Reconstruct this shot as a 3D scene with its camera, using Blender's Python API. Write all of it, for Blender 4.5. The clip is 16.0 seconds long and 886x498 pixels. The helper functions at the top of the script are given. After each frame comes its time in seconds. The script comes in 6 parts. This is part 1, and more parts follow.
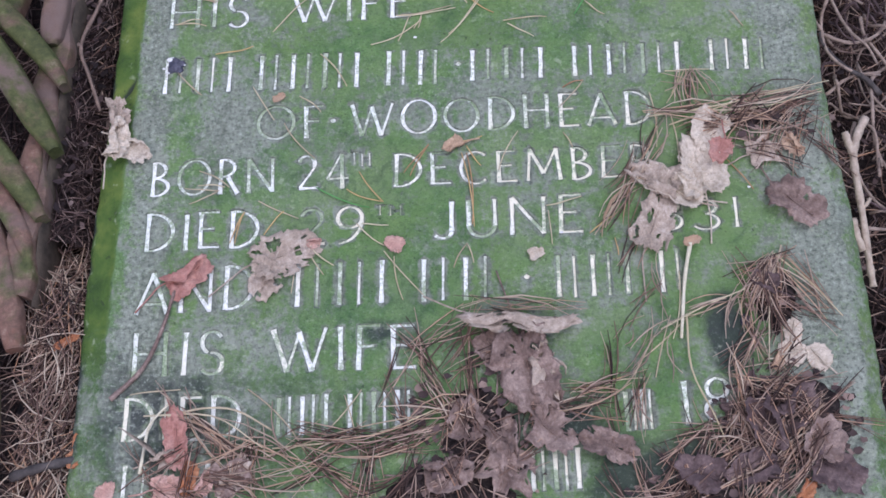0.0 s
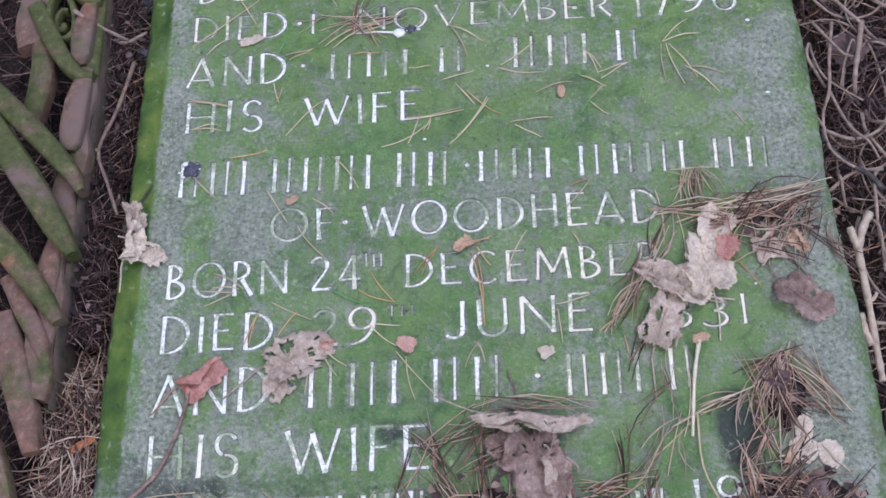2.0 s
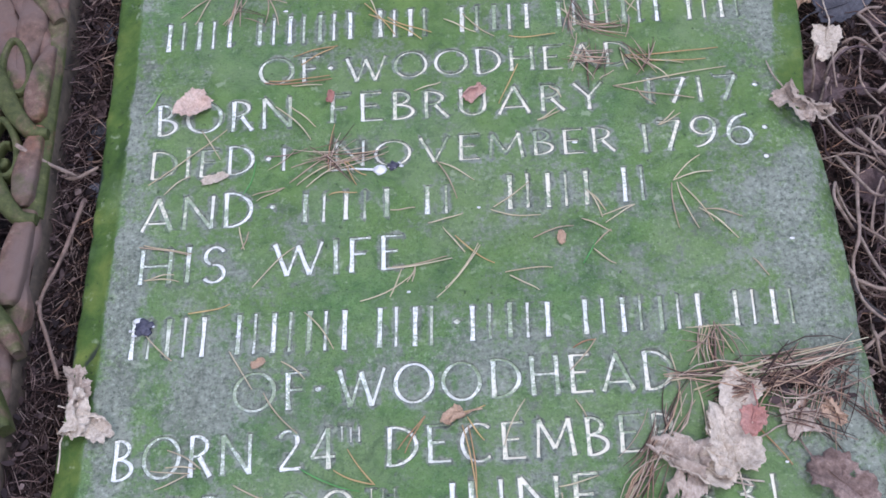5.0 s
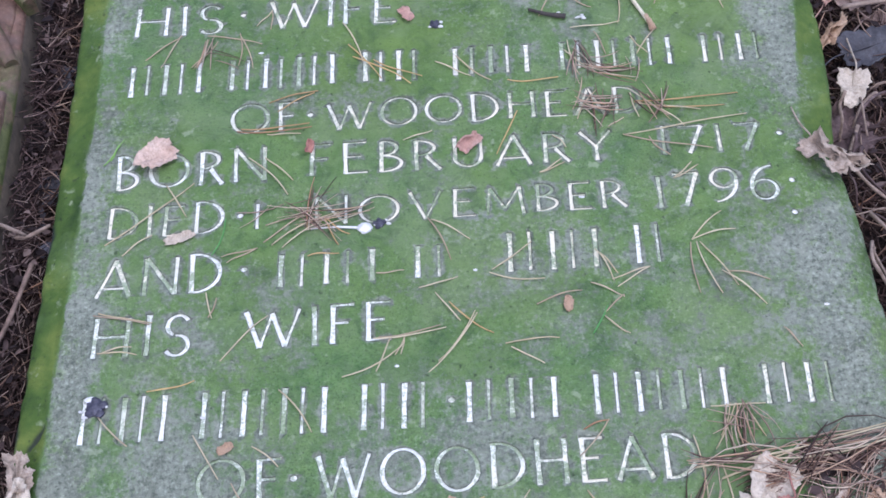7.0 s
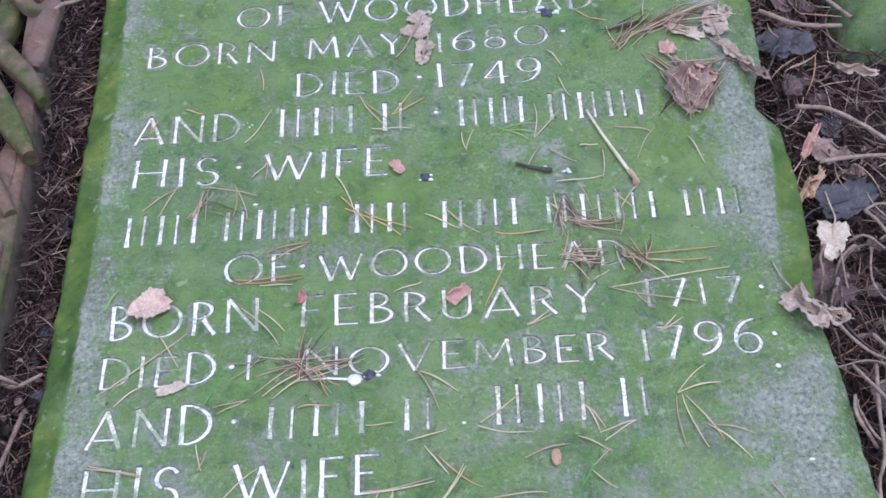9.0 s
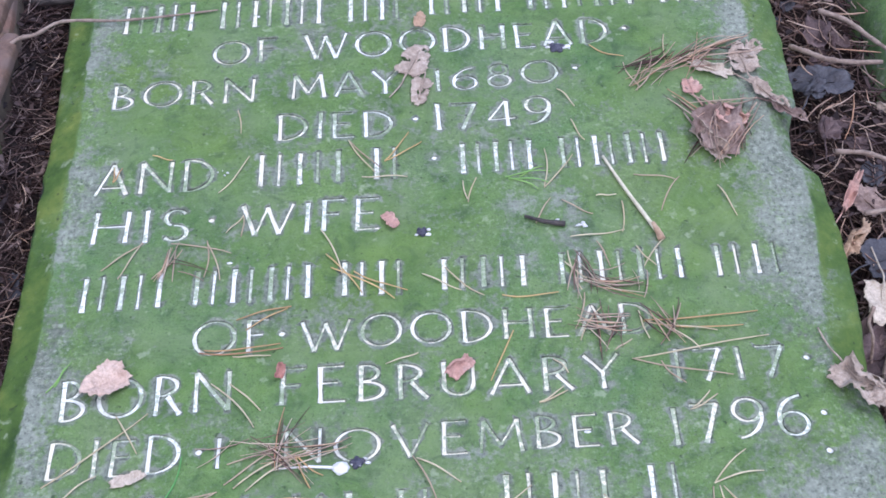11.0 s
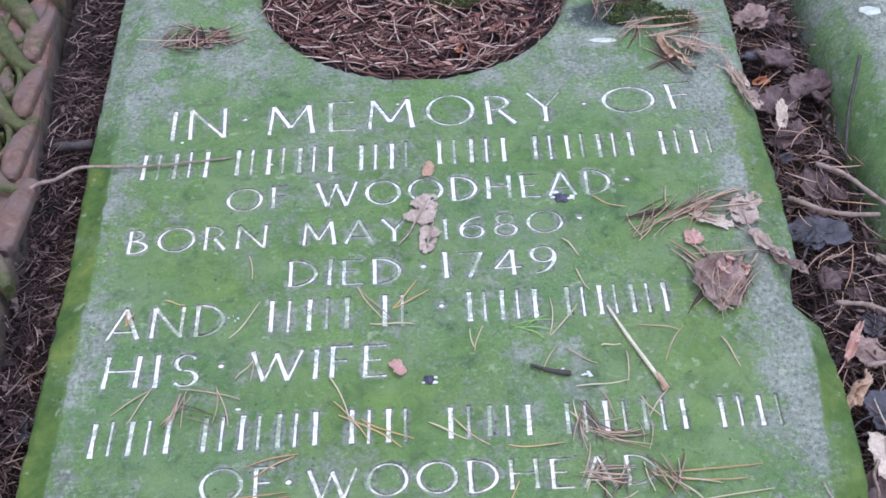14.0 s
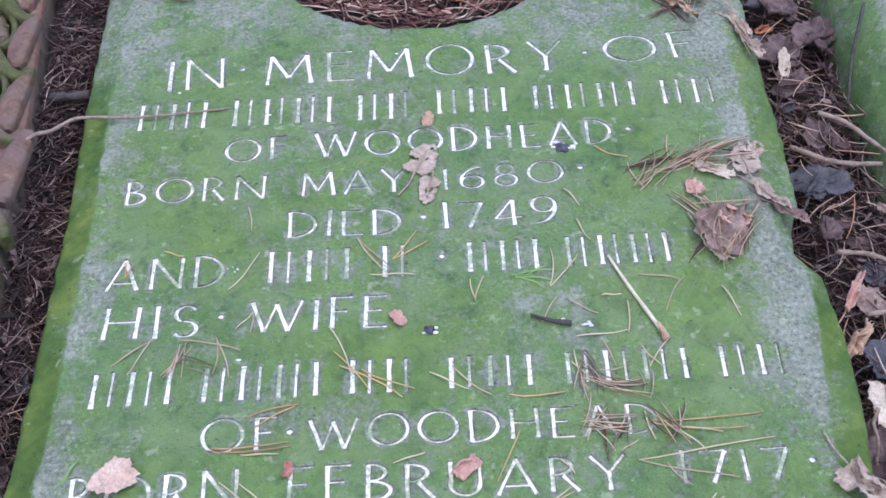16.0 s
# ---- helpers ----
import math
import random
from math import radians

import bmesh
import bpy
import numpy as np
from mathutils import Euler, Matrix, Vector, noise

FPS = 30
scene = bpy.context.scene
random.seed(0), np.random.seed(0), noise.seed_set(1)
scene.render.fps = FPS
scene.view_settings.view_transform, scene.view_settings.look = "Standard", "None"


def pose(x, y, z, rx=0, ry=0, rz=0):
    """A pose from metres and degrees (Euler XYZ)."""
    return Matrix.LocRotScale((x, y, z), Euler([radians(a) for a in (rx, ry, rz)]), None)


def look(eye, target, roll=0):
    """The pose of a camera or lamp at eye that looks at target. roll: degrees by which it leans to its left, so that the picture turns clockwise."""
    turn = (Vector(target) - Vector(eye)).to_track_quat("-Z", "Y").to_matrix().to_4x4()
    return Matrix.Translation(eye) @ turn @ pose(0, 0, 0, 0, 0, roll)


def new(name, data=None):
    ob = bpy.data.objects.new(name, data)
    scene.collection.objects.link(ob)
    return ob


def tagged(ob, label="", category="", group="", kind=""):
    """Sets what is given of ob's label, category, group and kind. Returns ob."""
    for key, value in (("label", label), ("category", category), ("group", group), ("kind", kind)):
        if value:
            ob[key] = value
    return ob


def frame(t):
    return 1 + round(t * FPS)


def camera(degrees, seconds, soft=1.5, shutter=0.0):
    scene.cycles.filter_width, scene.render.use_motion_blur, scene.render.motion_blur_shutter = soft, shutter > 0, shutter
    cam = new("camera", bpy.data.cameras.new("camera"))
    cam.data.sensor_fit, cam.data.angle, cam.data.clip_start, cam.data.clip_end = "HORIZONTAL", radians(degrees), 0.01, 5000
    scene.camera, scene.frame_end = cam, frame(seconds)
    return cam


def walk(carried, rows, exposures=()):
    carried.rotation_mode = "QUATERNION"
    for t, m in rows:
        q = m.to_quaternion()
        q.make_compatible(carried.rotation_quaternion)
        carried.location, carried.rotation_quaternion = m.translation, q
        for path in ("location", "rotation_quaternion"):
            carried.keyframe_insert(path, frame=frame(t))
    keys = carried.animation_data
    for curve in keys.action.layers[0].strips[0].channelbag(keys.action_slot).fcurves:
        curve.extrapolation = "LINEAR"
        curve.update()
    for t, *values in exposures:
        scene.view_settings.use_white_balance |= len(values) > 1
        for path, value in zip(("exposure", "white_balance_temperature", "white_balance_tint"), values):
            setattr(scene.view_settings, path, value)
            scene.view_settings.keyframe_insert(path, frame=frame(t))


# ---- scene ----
EXPO = 0.66
cam = camera(42.0, 16.0, soft=1.6)
PATH = [
    (0, (-0.0264, -0.6957, 1.4140), (-0.0453, -0.3772, 0.4662), -4.509),
    (0.5, (-0.0235, -0.6838, 1.4255), (-0.0463, -0.3543, 0.4816), -5.295),
    (1, (-0.0197, -0.6770, 1.4347), (-0.0462, -0.3364, 0.4949), -6.038),
    (1.5, (-0.0139, -0.6700, 1.4461), (-0.0493, -0.3136, 0.5124), -6.752),
    (2, (-0.0230, -0.6689, 1.4442), (-0.0509, -0.2929, 0.5180), -5.949),
    (2.5, (-0.0341, -0.5783, 1.2828), (-0.0537, -0.2161, 0.3509), -5.357),
    (3, (-0.0348, -0.5678, 1.2944), (-0.0509, -0.1913, 0.3681), -5.148),
    (3.5, (-0.0385, -0.5522, 1.3078), (-0.0502, -0.1601, 0.3879), -3.861),
    (4, (-0.0366, -0.5416, 1.3202), (-0.0460, -0.1331, 0.4075), -3.290),
    (4.5, (-0.0349, -0.5486, 1.3259), (-0.0431, -0.1147, 0.4250), -3.094),
    (4.7, (-0.0302, -0.5331, 1.3358), (-0.0399, -0.1009, 0.4341), -3.359),
    (6.8, (-0.0364, -0.4268, 1.1971), (-0.0323, 0.0388, 0.3121), -1.614),
    (7, (-0.0375, -0.4226, 1.2006), (-0.0328, 0.0495, 0.3191), -1.796),
    (7.5, (-0.0385, -0.4162, 1.2099), (-0.0296, 0.0720, 0.3372), -1.642),
    (8, (-0.0398, -0.4100, 1.2252), (-0.0264, 0.1017, 0.3661), -0.910),
    (8.5, (-0.0348, -0.4102, 1.2395), (-0.0217, 0.1276, 0.3965), -0.868),
    (8.7, (-0.0360, -0.4085, 1.2465), (-0.0209, 0.1397, 0.4103), -0.675),
    (10.8, (-0.0387, -0.2879, 1.1118), (-0.0137, 0.2892, 0.2955), -0.062),
    (11, (-0.0363, -0.2835, 1.1166), (-0.0136, 0.3019, 0.3061), -0.158),
    (11.5, (-0.0354, -0.2778, 1.1295), (-0.0127, 0.3381, 0.3420), -0.056),
    (12, (-0.0416, -0.2757, 1.1382), (-0.0157, 0.3620, 0.3684), 0.580),
    (12.5, (-0.0410, -0.2807, 1.1438), (-0.0153, 0.3766, 0.3906), 0.433),
    (13, (-0.0440, -0.2810, 1.1497), (-0.0176, 0.3859, 0.4050), 0.638),
    (13.5, (-0.0460, -0.2763, 1.1539), (-0.0191, 0.3948, 0.4130), 0.673),
    (14, (-0.0438, -0.2753, 1.1492), (-0.0185, 0.3938, 0.4065), 0.412),
    (14.5, (-0.0387, -0.2793, 1.1395), (-0.0157, 0.3733, 0.3822), 0.050),
    (15, (-0.0409, -0.2811, 1.1359), (-0.0159, 0.3628, 0.3712), 0.127),
    (15.5, (-0.0450, -0.2782, 1.1371), (-0.0192, 0.3591, 0.3669), 0.342),
    (16, (-0.0455, -0.2749, 1.1412), (-0.0199, 0.3644, 0.3727), 0.361),
]
walk(cam, [(t, look(eye, target, roll)) for t, eye, target, roll in PATH],
     exposures=[(0.0, EXPO - 0.04, 5650, 18), (4.7, EXPO + 0.06, 5550, 17), (8.0, EXPO + 0.18, 5470, 17), (11.5, EXPO + 0.32, 5420, 17), (16.0, EXPO + 0.34, 5460, 17)])

# ---- daylight under trees: a wide soft sun and the sky ----
world = bpy.data.worlds.new("sky")
scene.world = world
world.use_nodes = True
wn = world.node_tree.nodes
sky = wn.new("ShaderNodeTexSky")
sky.sky_type = 'NISHITA'
sky.sun_disc = False
sky.sun_elevation = radians(58)
sky.sun_rotation = radians(200)
sky.air_density, sky.dust_density, sky.ozone_density = 1.0, 4.0, 1.0
wn["Background"].inputs["Strength"].default_value = 0.1
world.node_tree.links.new(sky.outputs[0], wn["Background"].inputs["Color"])
sun_data = bpy.data.lights.new("sun", 'SUN')
sun_data.energy, sun_data.angle, sun_data.color = 1.3, radians(40), (1.0, 0.97, 0.95)
sun = new("sun", sun_data)
sun.matrix_world = look((2.3, 2.2, 5.0), (0, 0.3, 0))

# ---- materials ----
TOP = 0.1          # height of the slab's face
SOIL = 0.0       # height of the ground round it


def material(name, rough=0.8):
    m = bpy.data.materials.new(name)
    m.use_nodes = True
    nt = m.node_tree
    b = nt.nodes["Principled BSDF"]
    b.inputs["Roughness"].default_value = rough
    b.inputs["Specular IOR Level"].default_value = 0.3
    return m, nt, b


def noise_node(nt, scale, detail=4.0, rough=0.6, coord="Object", stretch=None, dist=0.0):
    tc = nt.nodes.new("ShaderNodeTexCoord")
    n = nt.nodes.new("ShaderNodeTexNoise")
    n.inputs["Scale"].default_value, n.inputs["Detail"].default_value = scale, detail
    n.inputs["Roughness"].default_value, n.inputs["Distortion"].default_value = rough, dist
    if stretch:
        mp = nt.nodes.new("ShaderNodeMapping")
        mp.inputs["Scale"].default_value = stretch
        nt.links.new(tc.outputs[coord], mp.inputs[0])
        nt.links.new(mp.outputs[0], n.inputs[0])
    else:
        nt.links.new(tc.outputs[coord], n.inputs[0])
    return n.outputs[0]


def ramp(nt, value, *stops):
    r = nt.nodes.new("ShaderNodeValToRGB")
    e = r.color_ramp.elements
    while len(e) < len(stops):
        e.new(0.5)
    for k, (p, c) in zip(e, stops):
        k.position, k.color = p, (*c, 1) if len(c) == 3 else c
    nt.links.new(value, r.inputs[0])
    return r.outputs[0]


def grey(nt, value, a, b, lo=0.0, hi=1.0):
    n = nt.nodes.new("ShaderNodeMapRange")
    for key, v in (("From Min", a), ("From Max", b), ("To Min", lo), ("To Max", hi)):
        n.inputs[key].default_value = v
    nt.links.new(value, n.inputs[0])
    return n.outputs[0]


def math_node(nt, op, a, b):
    n = nt.nodes.new("ShaderNodeMath")
    n.operation = op
    for k, v in enumerate((a, b)):
        if isinstance(v, (int, float)):
            n.inputs[k].default_value = v
        else:
            nt.links.new(v, n.inputs[k])
    return n.outputs[0]


def mix(nt, fac, a, b, mode='MIX'):
    n = nt.nodes.new("ShaderNodeMix")
    n.data_type, n.blend_type = 'RGBA', mode
    for s, v in ((n.inputs[0], fac), (n.inputs[6], a), (n.inputs[7], b)):
        if isinstance(v, (int, float)):
            s.default_value = v
        elif isinstance(v, tuple):
            s.default_value = (*v, 1)
        else:
            nt.links.new(v, s)
    return n.outputs[2]


def bump(nt, b, height, strength, distance):
    n = nt.nodes.new("ShaderNodeBump")
    n.inputs["Strength"].default_value, n.inputs["Distance"].default_value = strength, distance
    nt.links.new(height, n.inputs["Height"])
    nt.links.new(n.outputs[0], b.inputs["Normal"])


def stone_material():
    """Grey weathered sandstone under green algae; the layer 'algae' says how thickly it grows, 'moss' how bright."""
    m, nt, b = material("algae_covered_stone", 0.75)
    at = nt.nodes.new("ShaderNodeAttribute")
    at.attribute_name = "algae"
    at2 = nt.nodes.new("ShaderNodeAttribute")
    at2.attribute_name = "moss"
    fine = noise_node(nt, 420, 3, 0.7)
    grain = noise_node(nt, 130, 5, 0.75)
    mid = noise_node(nt, 26, 6, 0.7)
    big = noise_node(nt, 5, 4, 0.6, dist=0.6)
    stone = ramp(nt, grain, (0.30, (0.130, 0.148, 0.116)), (0.5, (0.200, 0.224, 0.176)), (0.72, (0.30, 0.325, 0.262)))
    stone = mix(nt, grey(nt, fine, 0.60, 0.74, 0.0, 0.35), stone, (0.55, 0.57, 0.48))
    stone = mix(nt, grey(nt, fine, 0.38, 0.26, 0.0, 0.6), stone, (0.06, 0.07, 0.06))
    cloud = noise_node(nt, 16, 6, 0.7, dist=0.6)
    stone = mix(nt, grey(nt, cloud, 0.48, 0.66, 0.0, 0.6), stone, (0.31, 0.335, 0.275))
    stone = mix(nt, grey(nt, cloud, 0.46, 0.32, 0.0, 0.7), stone, (0.105, 0.115, 0.085))
    green = ramp(nt, mid, (0.28, (0.036, 0.086, 0.028)), (0.5, (0.072, 0.156, 0.046)), (0.72, (0.146, 0.252, 0.082)))
    patch = noise_node(nt, 11, 5, 0.65, dist=0.4)
    green = mix(nt, grey(nt, patch, 0.46, 0.68, 0.0, 0.75), green, (0.155, 0.225, 0.085))
    green = mix(nt, grey(nt, patch, 0.44, 0.28, 0.0, 0.7), green, (0.038, 0.085, 0.036))
    green = mix(nt, grey(nt, grain, 0.42, 0.68, 0.0, 0.65), green, (0.145, 0.215, 0.100))
    green = mix(nt, grey(nt, fine, 0.47, 0.34, 0.0, 0.8), green, (0.03, 0.062, 0.026))
    green = mix(nt, grey(nt, big, 0.4, 0.68, 0.0, 0.4), green, (0.14, 0.235, 0.055))
    bright = ramp(nt, mid, (0.3, (0.066, 0.120, 0.026)), (0.7, (0.150, 0.235, 0.054)))
    green = mix(nt, at2.outputs["Fac"], green, bright)
    at4 = nt.nodes.new("ShaderNodeAttribute")
    at4.attribute_name = "bevel"
    lush = ramp(nt, math_node(nt, 'ADD', math_node(nt, 'MULTIPLY', patch, 0.6), math_node(nt, 'MULTIPLY', mid, 0.4)), (0.36, (0.028, 0.062, 0.013)), (0.50, (0.072, 0.128, 0.024)), (0.66, (0.165, 0.210, 0.044)))
    veil = noise_node(nt, 7.5, 7, 0.72, dist=0.7)
    green = mix(nt, grey(nt, veil, 0.45, 0.66, 0.0, 0.58), green, (0.185, 0.242, 0.128))
    film = noise_node(nt, 34, 6, 0.72, dist=0.8)
    green = mix(nt, grey(nt, film, 0.50, 0.68, 0.0, 0.40), green, (0.175, 0.260, 0.095))
    green = mix(nt, grey(nt, film, 0.47, 0.34, 0.0, 0.55), green, (0.040, 0.075, 0.036))
    green = mix(nt, grey(nt, at4.outputs["Fac"], 0.15, 0.85), green, lush)
    cover = math_node(nt, 'ADD', at.outputs["Fac"], grey(nt, grain, 0.25, 0.75, -0.55, 0.55))
    cover = math_node(nt, 'ADD', cover, grey(nt, mid, 0.2, 0.8, -0.7, 0.7))
    cover = math_node(nt, 'ADD', cover, grey(nt, noise_node(nt, 62, 4, 0.7, dist=0.5), 0.25, 0.75, -0.35, 0.35))
    col = mix(nt, grey(nt, cover, 0.16, 0.74), stone, green)
    at3 = nt.nodes.new("ShaderNodeAttribute")
    at3.attribute_name = "stain"
    col = mix(nt, grey(nt, math_node(nt, 'ADD', at3.outputs["Fac"], grey(nt, mid, 0.2, 0.8, -0.35, 0.35)), 0.35, 0.75, 0.0, 0.85), col, (0.022, 0.026, 0.032))
    specks = noise_node(nt, 120, 2, 0.5)
    col = mix(nt, grey(nt, specks, 0.68, 0.74, 0.0, 0.65), col, (0.025, 0.04, 0.02))
    pits = noise_node(nt, 210, 3, 0.6)
    col = mix(nt, grey(nt, pits, 0.40, 0.28, 0.0, 0.40), col, (0.03, 0.045, 0.028))
    pale = noise_node(nt, 58, 3, 0.6)
    col = mix(nt, grey(nt, pale, 0.63, 0.72, 0.0, 0.40), col, (0.40, 0.45, 0.32))
    bare = math_node(nt, 'SUBTRACT', 1.15, at.outputs["Fac"])
    fleck = noise_node(nt, 190, 3, 0.65)
    col = mix(nt, math_node(nt, 'MULTIPLY', grey(nt, fleck, 0.55, 0.66, 0.0, 0.34), bare), col, (0.50, 0.55, 0.46))
    col = mix(nt, math_node(nt, 'MULTIPLY', grey(nt, fleck, 0.46, 0.36, 0.0, 0.55), bare), col, (0.050, 0.060, 0.048))
    nt.links.new(col, b.inputs["Base Color"])
    h = math_node(nt, 'ADD', math_node(nt, 'MULTIPLY', grain, 0.7), math_node(nt, 'MULTIPLY', mid, 1.2))
    bump(nt, b, h, 0.8, 0.004)
    return m


def paint_material(name, wear, tone=(0.80, 0.86, 0.80)):
    """White paint in the cut letters, rubbed and overgrown with algae."""
    m, nt, b = material(name, 0.6)
    n = noise_node(nt, 75, 6, 0.75)
    g = noise_node(nt, 21, 4, 0.6)
    f = noise_node(nt, 300, 3, 0.6)
    geo = nt.nodes.new("ShaderNodeNewGeometry")
    luck = grey(nt, geo.outputs["Random Per Island"], 0.0, 1.0, -0.10, 0.10)
    worn = grey(nt, math_node(nt, 'ADD', math_node(nt, 'ADD', math_node(nt, 'ADD', n, g), luck), math_node(nt, 'MULTIPLY', f, 0.35)), wear, wear + 0.14)
    rub = mix(nt, grey(nt, f, 0.35, 0.65), (0.16, 0.24, 0.11), (0.40, 0.46, 0.34))
    white = mix(nt, grey(nt, f, 0.4, 0.62), tone, tuple(v * 0.8 for v in tone))
    white = mix(nt, grey(nt, noise_node(nt, 4.0, 3), 0.46, 0.58, 0.0, 0.8), white, (0.78, 0.74, 0.58))
    nt.links.new(mix(nt, worn, white, rub), b.inputs["Base Color"])
    bump(nt, b, f, 0.4, 0.001)
    return m


def litter_material(name, *stops, rough=0.8, coord="island"):
    """Dead needles, each with its own tone."""
    m, nt, b = material(name, rough)
    geo = nt.nodes.new("ShaderNodeNewGeometry")
    info = nt.nodes.new("ShaderNodeObjectInfo")
    src = geo.outputs["Random Per Island"] if coord == "island" else info.outputs["Random"]
    col = ramp(nt, src, *stops)
    n = noise_node(nt, 60, 3)
    col = mix(nt, grey(nt, n, 0.3, 0.7, 0.0, 0.6), col, (0.6, 0.55, 0.5), 'MULTIPLY')
    nt.links.new(col, b.inputs["Base Color"])
    return m


def leaf_material(name, a, b2, c):
    m, nt, b = material(name, 0.65)
    n = noise_node(nt, 45, 6, 0.7)
    f = noise_node(nt, 240, 4, 0.7)
    col = ramp(nt, n, (0.3, a), (0.5, b2), (0.72, c))
    col = mix(nt, grey(nt, f, 0.35, 0.7, 0.0, 0.65), col, (0.45, 0.4, 0.36), 'MULTIPLY')
    blotch = noise_node(nt, 85, 5, 0.75, dist=0.5)
    col = mix(nt, grey(nt, blotch, 0.54, 0.68, 0.0, 0.55), col, (0.42, 0.36, 0.34), 'MULTIPLY')
    nt.links.new(col, b.inputs["Base Color"])
    bump(nt, b, math_node(nt, 'ADD', n, math_node(nt, 'MULTIPLY', f, 0.4)), 0.7, 0.003)
    return m


def soil_material():
    m, nt, b = material("leaf_mould", 0.95)
    n = noise_node(nt, 38, 8, 0.75)
    f = noise_node(nt, 160, 5, 0.7)
    col = ramp(nt, n, (0.3, (0.010, 0.008, 0.008)), (0.55, (0.030, 0.023, 0.023)), (0.75, (0.08, 0.06, 0.056)))
    col = mix(nt, grey(nt, f, 0.45, 0.75, 0.0, 0.6), col, (0.15, 0.11, 0.095))
    nt.links.new(col, b.inputs["Base Color"])
    bump(nt, b, math_node(nt, 'ADD', n, f), 0.9, 0.012)
    return m


def iron_material(name, bare, rusty=1.0):
    """Old cast iron: brown rust, flaked paint of a dull purple grey, and a film of algae."""
    m, nt, b = material(name, 0.7)
    n = noise_node(nt, 13, 5, 0.65, dist=0.5)
    f = noise_node(nt, 90, 5, 0.7)
    p = noise_node(nt, 9, 4, 0.6, dist=0.4)
    rust = ramp(nt, f, (0.3, (0.090, 0.056, 0.042)), (0.55, (0.165 * rusty, 0.102, 0.076)), (0.75, (0.26 * rusty, 0.180, 0.140)))
    rust = mix(nt, grey(nt, p, 0.48, 0.60), rust, (0.155, 0.108, 0.092))
    rust = mix(nt, grey(nt, p, 0.40, 0.30, 0.0, 0.8), rust, (0.26 * rusty, 0.120, 0.070))
    moss = ramp(nt, f, (0.3, (0.040, 0.048, 0.016)), (0.6, (0.088, 0.098, 0.033)), (0.8, (0.155, 0.160, 0.066)))
    col = mix(nt, grey(nt, n, bare, bare + 0.14), rust, moss)
    nt.links.new(mix(nt, grey(nt, f, 0.62, 0.74, 0.0, 0.3), col, (0.26, 0.24, 0.18)), b.inputs["Base Color"])
    bump(nt, b, math_node(nt, 'ADD', f, n), 0.5, 0.003)
    return m


def plain(name, a, b2, scale=60, rough=0.7, relief=0.002):
    m, nt, b = material(name, rough)
    n = noise_node(nt, scale, 5, 0.7)
    nt.links.new(ramp(nt, n, (0.32, a), (0.68, b2)), b.inputs["Base Color"])
    bump(nt, b, n, 0.5, relief)
    return m


STONE = stone_material()
PAINT = [paint_material("letter_paint_fresh", 1.22, (0.88, 0.90, 0.87)), paint_material("letter_paint_worn", 1.14, (0.80, 0.84, 0.78)), paint_material("letter_paint_faded", 1.06, (0.66, 0.71, 0.62))]
SOILM = soil_material()
IRON = iron_material("algae_covered_rusty_iron", 0.38)
RUST = iron_material("bare_rusty_iron", 0.56)
ORANGE = iron_material("orange_rusty_iron", 0.54, 1.08)
# darker iron for the bar: the shade on its slab-side face, put into colour
SHADEIRON = plain("dark_shaded_iron", (0.040, 0.032, 0.026), (0.125, 0.095, 0.070), 40, 0.7)
MOSS = plain("dark_green_moss", (0.022, 0.036, 0.010), (0.090, 0.115, 0.030), 70, 0.9)
LICHEN = plain("pale_grey_lichen", (0.36, 0.40, 0.34), (0.60, 0.63, 0.56), 90, 0.85)
NEEDLES = litter_material("dead_needles", (0.0, (0.045, 0.030, 0.028)), (0.30, (0.130, 0.078, 0.064)), (0.55, (0.30, 0.190, 0.145)), (0.82, (0.58, 0.45, 0.36)), (1.0, (0.50, 0.29, 0.18)))
NEEDLE = {
    "tan": litter_material("tan_needle", (0.0, (0.50, 0.42, 0.27)), (0.5, (0.64, 0.57, 0.40)), (1.0, (0.40, 0.31, 0.22)), coord="object"),
    "orange": litter_material("orange_needle", (0.0, (0.48, 0.33, 0.17)), (0.5, (0.60, 0.43, 0.20)), (1.0, (0.38, 0.22, 0.13)), coord="object"),
    "green": litter_material("green_needle", (0.0, (0.10, 0.34, 0.10)), (1.0, (0.32, 0.48, 0.14)), coord="object"),
}
STRAWS = litter_material("pale_dead_needles", (0.0, (0.07, 0.045, 0.04)), (0.3, (0.26, 0.17, 0.14)), (0.6, (0.55, 0.43, 0.34)), (0.85, (0.68, 0.58, 0.46)), (1.0, (0.52, 0.30, 0.18)))
GROUND_NEEDLES = litter_material("rotten_needles", (0.0, (0.018, 0.011, 0.012)), (0.42, (0.056, 0.033, 0.031)), (0.68, (0.125, 0.079, 0.072)), (0.88, (0.27, 0.190, 0.172)), (1.0, (0.46, 0.36, 0.31)))
